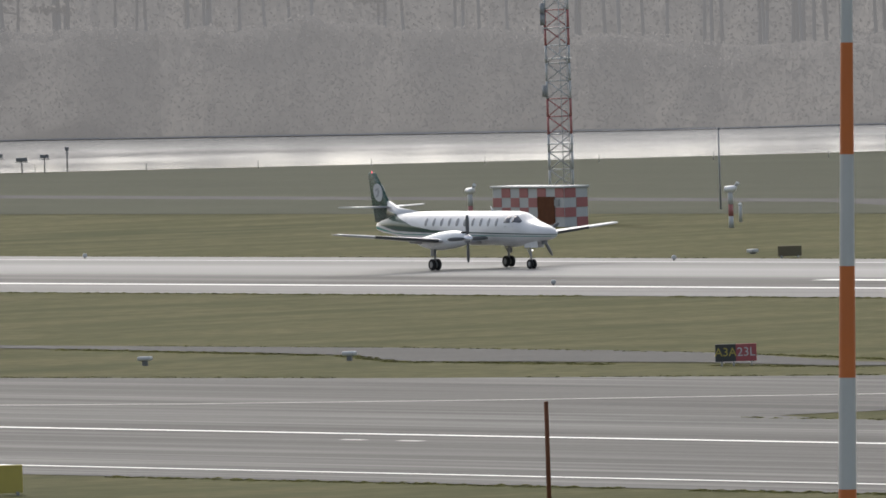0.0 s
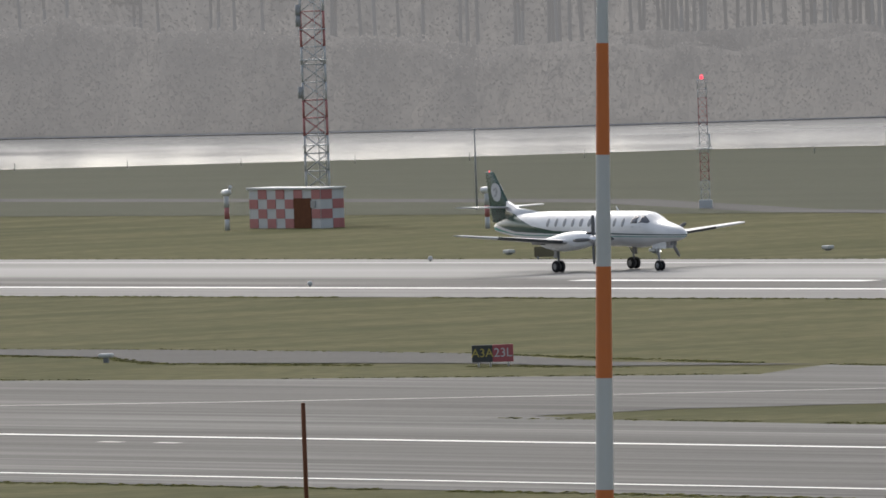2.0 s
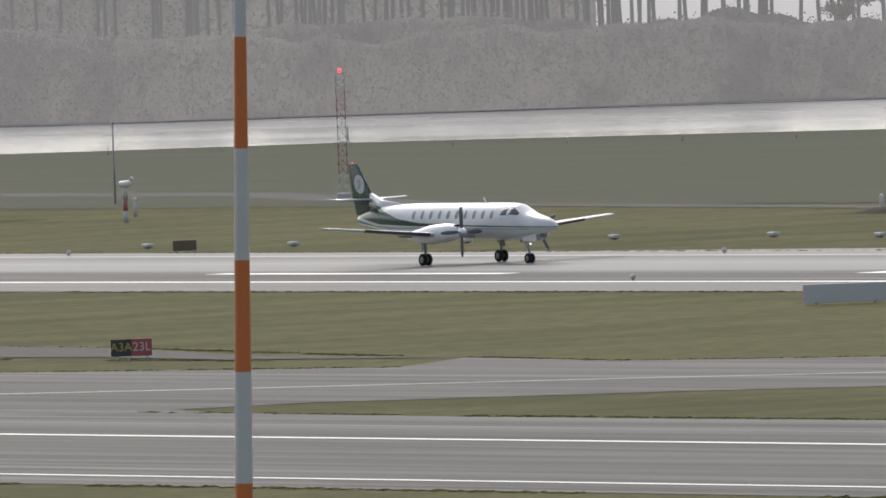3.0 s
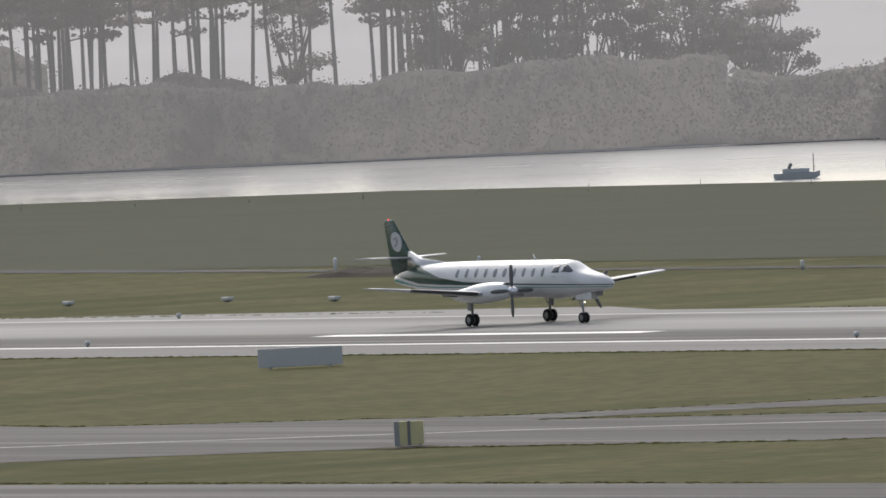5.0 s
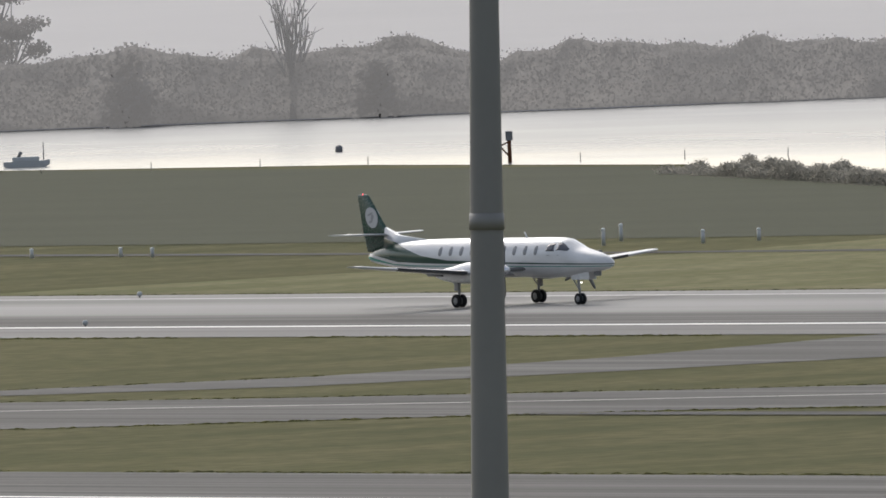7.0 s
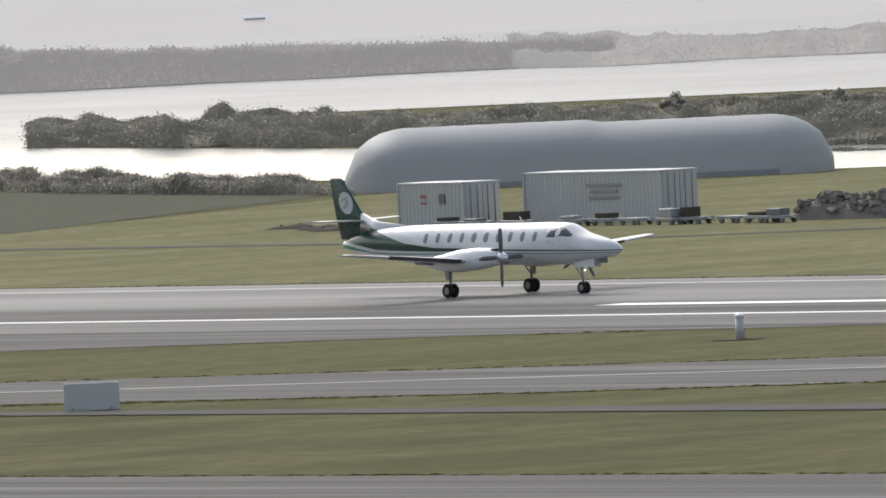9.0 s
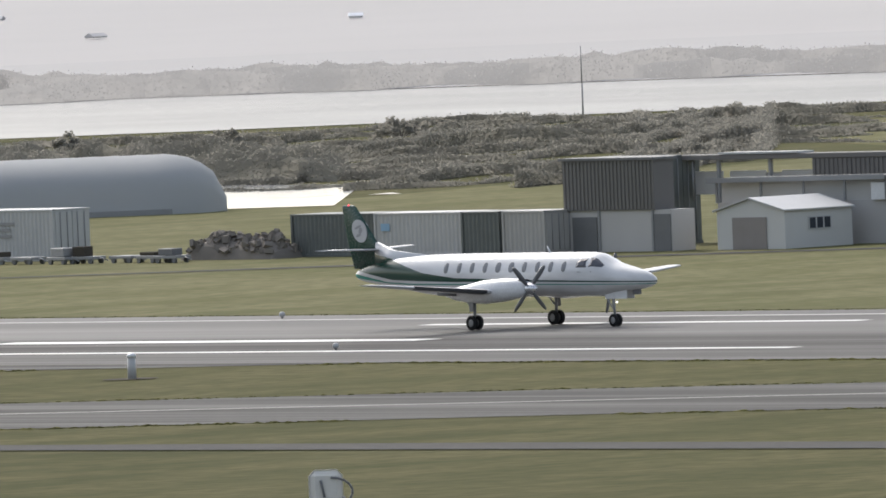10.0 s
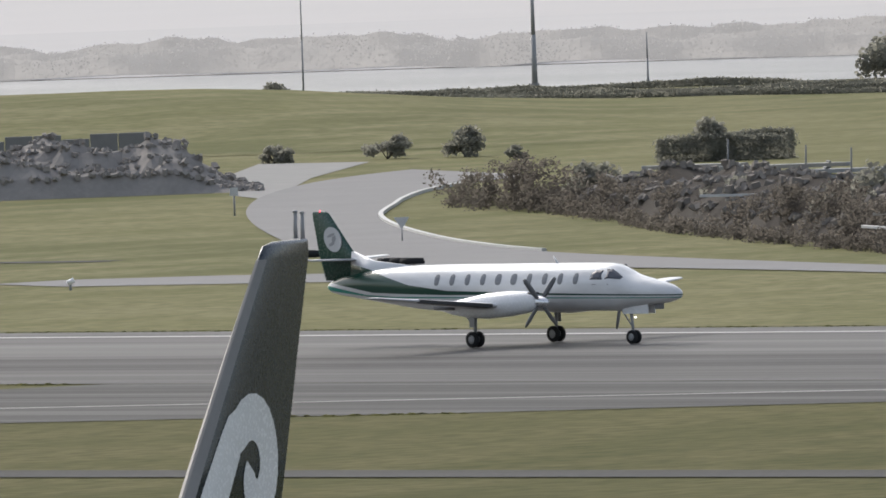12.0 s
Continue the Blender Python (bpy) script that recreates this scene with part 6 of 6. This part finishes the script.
light_pole(-615.1, 626.5, 13.5, 0.17, "slim grey steel light pole in the grass")
light_pole(-606.1, 624.1, 13.5, 0.17, "slim grey steel light pole beside the site")
for x, y, h, r in ((-847.3, 856.8, 9.0, 0.07), (-843.7, 874.3, 3.8, 0.08), (-792.1, 901.4, 7.2, 0.2), (-786.4, 906.4, 3.5, 0.08), (-803.7, 891.1, 7.6, 0.07), (-851.6, 819.7, 4.9, 0.06)):
    light_pole(x, y, h, r, "distant slim grey pole near the shore")

# ---- access road ----
def rounded(pts, passes=1, n=6):
    """A smooth curve along a broken line."""
    p = [Vector(q) for q in pts]
    for _ in range(passes):
        p = [p[0]] + [(a + b * 2 + c) / 4 for a, b, c in zip(p, p[1:], p[2:])] + [p[-1]]
    p = [p[0] * 2 - p[1]] + p + [p[-1] * 2 - p[-2]]
    out = []
    for a, b, c, d in zip(p, p[1:], p[2:], p[3:]):
        for i in range(n):
            f = i / n
            out.append(tuple(0.5 * (b * 2 + (c - a) * f + (a * 2 - b * 5 + c * 4 - d) * f * f + (b * 3 - a - c * 3 + d) * f ** 3)))
    return out + [tuple(p[-2])]


bm = bmesh.new()
lower = [(-440, 545), (-483.1, 571.2), (-498, 575.2), (-515, 579), (-524.3, 584.7), (-535.5, 594.2), (-562, 620.4), (-581.6, 640.5), (-597.3, 657.4), (-616.3, 679.2), (-629.6, 697), (-640, 713.2), (-643.5, 722)]
right = [(-444, 553), (-489.6, 579.4), (-510.8, 587), (-524.7, 595.2), (-538.2, 606.6), (-554.8, 622), (-571, 638.1), (-580, 647.5), (-586.4, 655.5), (-590, 661), (-597.2, 668.5), (-610.8, 684.8), (-620.7, 700.4), (-623, 709)]
lower, right = rounded(lower), rounded(right, 2)
ring = [Vector((x, y, 0.05)) for x, y in lower + right[::-1]]
vs = [bm.verts.new(p) for p in ring]
for tri in geometry.tessellate_polygon([ring]):
    bm.faces.new([vs[i] for i in tri])
structure("road", bm, ROADTAR, "pale grey curving access road")
bm = bmesh.new()
sheet(bm, [(-528.2, 564.9), (-527.4, 569.1), (-521.2, 572.4), (-509.7, 574.2), (-503.1, 574.1), (-497.0, 567.1), (-501.2, 564.6), (-512.4, 562.8), (-520.3, 561.4)], 0.036)
structure("service_road", bm, ROADTAR, "pale tarred service road through the grass")
bm = bmesh.new()
sheet(bm, [(-647.1, 710.5), (-668.1, 736.8), (-660.8, 737.9), (-640.0, 710.0), (-610.7, 674.3), (-618.8, 680.7)], 0.034)
structure("gravel_apron", bm, CONCRETE, "grey gravel apron between the rubble and the road")
bm = bmesh.new()
for (xa, ya), (xb, yb) in zip(right[18:72], right[19:73]):
    d = Vector((xb - xa, yb - ya)).normalized()
    q = Vector((d.y, -d.x)) * 0.22
    vs = [(xa, ya, 0.0), (xb, yb, 0.0), (xb + q.x, yb + q.y, 0.0), (xa + q.x, ya + q.y, 0.0)]
    lo = [bm.verts.new(v) for v in vs]
    hi = [bm.verts.new((v[0], v[1], 0.17)) for v in vs]
    bm.faces.new(hi)
    for i in range(4):
        bm.faces.new((lo[i], lo[(i + 1) % 4], hi[(i + 1) % 4], hi[i]))
structure("kerb", bm, plain("pale_kerb", (0.36, 0.36, 0.345), 0.7), "pale concrete kerb along the road bend")

t = thing("give_way_sign", (-546.4, 612.2, 0), "small triangular road sign on a thin post", "sign", rz=42)
part("post", new_rod((0, 0, 0), (0, 0, 0.75), 0.03, 0.03, 8), GREY, t)
bm = bmesh.new()
vs = [bm.verts.new(p) for p in ((-0.36, -0.04, 1.12), (0.36, -0.04, 1.12), (0, -0.04, 0.55))]
f = bm.faces.new(vs)
g = bmesh.ops.extrude_face_region(bm, geom=[f])
for v in g["geom"]:
    if isinstance(v, bmesh.types.BMVert):
        v.co.y += 0.03
part("plate", bm, OFFWHITE, t)
t = thing("road_sign", (-592, 651, 0), "small white road sign on a post", "sign", rz=42)
part("post", new_rod((0, 0, 0), (0, 0, 1.3), 0.05, 0.05, 8), GREY, t)
part("plate", new_box(-0.2, 0.2, -0.06, -0.03, 1.0, 1.4), OFFWHITE, t)
for x, y in ((-557.3, 617.0), (-555.6, 615.6)):
    t = thing("bollard", (x, y, 0), "short grey steel road bollard", "bollard", "road bollards")
    part("post", new_rod((0, 0, 0), (0, 0, 1.25), 0.1, 0.1, 10), GREY, t)
    part("cap", new_rod((0, 0, 1.25), (0, 0, 1.35), 0.14, 0.08, 10), GREY, t)
for i, (x, y) in enumerate(((-521.5, 583.4), (-520.6, 583.2), (-519.8, 583.0), (-536, 594), (-535.3, 593.6))):
    t = thing("tyre_marker", (x, y, 0), "black tyre lying at the road edge", "tyre", "tyres by the road")
    bm = bmesh.new()
    loft(bm, [[(r * math.cos(a), r * math.sin(a), z) for a in (2 * math.pi * j / 16 for j in range(16))] for z, r in ((0, 0.3), (0.0, 0.5), (0.14, 0.56), (0.3, 0.5), (0.3, 0.3))], close=False)
    part("tread", bm, BLACK, t)
    bm = bmesh.new()
    loft(bm, [[(r * math.cos(a), r * math.sin(a), z) for a in (2 * math.pi * j / 16 for j in range(16))] for z, r in ((0.3, 0.3), (0.02, 0.3))], close=False)
    part("inner_wall", bm, BLACK, t)

for x, y in ((-506.6, 527.3), (-637.2, 532.9)):
    t = thing("red_marker", (x, y, 0), "small red marker box on the grass", "marker", "red marker boxes", 45)
    part("case", new_box(-0.22, 0.22, -0.15, 0.15, 0, 0.34, bevel=0.03), PALERED, t)
    part("lid", new_box(-0.24, 0.24, -0.17, 0.17, 0.34, 0.38), PALERED, t)
t = thing("white_cone", (-516.9, 557.9, 0), "small white lamp housing on a low stand", "light", rz=40)
part("post", new_rod((0, 0, 0), (0, 0, 0.3), 0.06, 0.06, 8), GREY, t)
part("head", new_rod((-0.12, 0, 0.3), (0.16, 0, 0.46), 0.13, 0.1, 12), WHITE, t)

t = thing("floodlight", (-380.0, 355.0, 0), "pale blurred floodlight head with dark bracket", "light", rz=47)
part("post", new_rod((0.35, 0, 0), (0.35, 0, 1.4), 0.05, 0.05, 8), GREY, t)
part("head", new_box(-0.65, 0.35, -0.15, 0.15, 1.2, 2.2, bevel=0.18), plain("cream_lamp_case", (0.66, 0.63, 0.56), 0.6), t)
bm = bmesh.new()
arc = [(0.62 * math.cos(a), -0.2, 1.55 + 0.42 * math.sin(a)) for a in (radians(-110 + 20 * i) for i in range(11))]
for a, b in zip(arc, arc[1:]):
    rod(bm, a, b, 0.035, 0.035, 6)
rod(bm, (-0.3, -0.2, 1.9), (-0.2, -0.2, 1.4), 0.035, 0.035, 6)
part("bracket", bm, DARKGREY, t)

# bushes round the road and the site
for i, (x, y, h, w) in enumerate(((-664, 743, 1.6, 1.3), (-668, 738, 1.3, 1.0), (-672, 734, 1.1, 1.2), (-660, 745, 1.9, 1.1), (-788.9, 872, 1.6, 0.9), (-761.3, 851.9, 1.3, 0.7), (-629, 730, 2.7, 0.7), (-652, 740, 1.0, 0.6))):
    bush((x, y, 0), h, w, 200 + i, LEAF_BUSH, "round dark bush in the rough grass")
belt("hedge", [(-630.3, 727), (-627.5, 730), (-624.7, 732.5)], 2, 2, 1.2, 1.9, 9000, 0.07, LEAF_BUSH, "clipped dark hedge behind the road", 41, 0.1, None, 9999.0, 0.5)
wood_band("scrub", [(-585, 659), (-552, 636), (-524, 613), (-496, 589)], 190, 12, 0.5, 2.4, 0.35, 0.75, LEAF_TANGLE, "tangled brown-grey scrub over the debris", 70, 0.07, 42, 0.8, 0.7)
wood_band("scrub", [(-713, 717), (-706, 714), (-699, 709), (-692, 705)], 60, 6, 0.5, 1.5, 0.35, 0.6, LEAF_STRAW, "yellowing scrub at the foot of the embankment", 44, 0.09, 47, 0.8)
wood_band("scrub", [(-581, 659), (-557, 638), (-534, 617), (-511, 599), (-490, 583)], 260, 5, 0.25, 0.9, 0.25, 0.5, LEAF_TANGLE, "low brown weeds along the foot of the debris", 60, 0.06, 48, 0.8)
bush((-699.5, 715.3, 0), 2.0, 1.2, 240, LEAF_BUSH, "dark round bush at the foot of the embankment")
bush((-722, 724, 0), 0.9, 1.2, 241, LEAF_BUSH, "low dark bush at the foot of the embankment")
for i, (x, y) in enumerate(((-572, 655), (-545, 634), (-526, 622), (-520, 612), (-507, 604))):
    bush((x, y, 0), (2.6, 2.4, 3.2, 3.0, 2.8)[i], 1.5, 250 + i, LEAF_BUSH, "dark ragged bush growing through the debris")
wood_band("scrub", [(-668, 680), (-680, 694), (-690, 704)], 90, 5, 0.6, 1.4, 0.4, 0.7, LEAF_BUSH, "yellowing scrub at the foot of the rise", 44, 0.13, 43, 0.8)

# loose timber and scrap on the debris heap
rg = random.Random(55)
for i in range(26):
    f = rg.random()
    x, y = -578 + 84 * f + rg.uniform(0, 5), 657 - 71 * f + rg.uniform(0, 6)
    if i < 6:
        x, y = rg.uniform(-506, -497), rg.uniform(593, 600)
    t = thing("loose_timber", (x, y, 0.0), "pale weathered timber lying on the debris", "timber", "loose timbers", rg.uniform(-70, 30))
    ln, z = rg.uniform(1.2, 3.6), rg.uniform(0.7, 1.7)
    part("beam", new_box(-ln / 2, ln / 2, -0.07, 0.07, 0, 0.13, bevel=0.01), WOOD if i % 3 else OFFWHITE, t).matrix_basis = pose(0, 0, z, rg.uniform(-10, 10), rg.uniform(-9, 14), 0)
    part("offcut", new_box(-ln / 5, ln / 5, 0.1, 0.22, 0, 0.1), WOOD, t).matrix_basis = pose(0.3, 0, z - 0.2, 0, rg.uniform(-10, 8), 20)
def plank_stack(x, y, rz, ln, rows, label):
    """Sawn boards laid flat in layers with gaps between."""
    t = thing("plank_stack", (x, y, 0), label, "timber", rz=rz)
    rgs = random.Random(int(-x))
    for j in range(rows):
        for i in range(3):
            o = rgs.uniform(-0.25, 0.25)
            part("plank", new_box(-ln / 2 + o, ln / 2 + o, i * 0.42, i * 0.42 + 0.36, j * 0.3, j * 0.3 + 0.2, bevel=0.01), GREY if (i + j) % 3 else WOOD, t)
        for o in (-ln * 0.35, ln * 0.35):
            part("spacer", new_box(o, o + 0.12, 0, 1.2, j * 0.3 + 0.2, j * 0.3 + 0.3), DARKGREY, t)
    return t


plank_stack(-557.0, 657.2, 45, 4.6, 6, "stack of grey planks behind the debris")
plank_stack(-585.3, 684.8, 47, 6.5, 4, "long low stack of dark weathered planks")
plank_stack(-593.1, 687.0, 44, 5.0, 4, "long low stack of dark weathered planks")
for i in range(6):
    t = thing("fallen_branch", (-522.6 + 0.9 * i, 613.7 + 0.7 * i, 0), "pale stripped branch lying on the debris", "branch", "fallen branches", -25 + 12 * (i % 3))
    bm = bmesh.new()
    pts = [Vector((-1.5 + 0.75 * j, 0.15 * math.sin(j * 2 + i), 1.35 - 0.24 * j + 0.06 * math.sin(3 * j + i))) for j in range(5)]
    for j in range(4):
        rod(bm, pts[j], pts[j + 1], 0.075 - 0.012 * j, 0.063 - 0.012 * j, 7)
    part("limb", bm, WOOD, t)
    bm = bmesh.new()
    rod(bm, pts[2], pts[2] + Vector((0.3, 0.2, 0.5)), 0.04, 0.015, 6)
    part("twig", bm, WOOD, t)
for i in range(9):
    f = i / 8
    t = thing("stake", (-575 + 80 * f, 655 - 66 * f + rg.uniform(6, 16), 0), "thin dark stake above the debris", "stake", "stakes by the debris")
    part("shaft", new_rod((0, 0, 0), (0.1, 0, rg.uniform(2.4, 3.6)), 0.06, 0.04, 6), DARKGREY, t)
    part("foot", new_rod((0, 0, 0), (0, 0, 0.2), 0.09, 0.07, 6), DARKGREY, t)

# dark low scrub at the far edge of the field, and a round tree
belt("scrub", [(-786, 858), (-765, 866), (-745, 872), (-700, 880)], 4, 34, 0.3, 0.65, 60000, 0.07, LEAF_BUSH, "low dark scrub along the water's edge", 51, 0.1, None, 9999.0, 0.4)
bush((-768.5, 910.5, 0), 3.2, 1.7, 230, LEAF_BUSH, "large round tree-like bush by the water")


def motions():
    """The take-off roll, the turning propellers and wheels."""
    run = [(0.0, -792.5), (1.5, -768.0), (2.0, -757.6), (2.5, -748.0), (3.2, -732.2), (4.8, -692.1), (5.5, -673.1), (6.0, -657.9), (6.5, -643.2), (8.3, -589.3), (9.0, -562.9), (9.5, -543.2), (10.0, -524.4), (10.5, -503.7), (11.0, -483.8), (11.5, -462.0), (12.0, -441.2)]
    walk(plane, [(t_, pose(x, 500.5, 0.035)) for t_, x in run])
    for pr, side in props:
        rows, a = [], 0.0 if side < 0 else 30.0
        for i in range(121):
            rows.append((i / 10, pose(3.28, side * 2.29, 1.66, a)))
            a += 72.0 if 90 <= i < 95 else 81.0
        walk(pr, rows)
    for wh, x, y, r in wheels:
        walk(wh, [(i / 4, pose(x, y, r, 0, 70.0 * i, 0)) for i in range(49)])


motions()
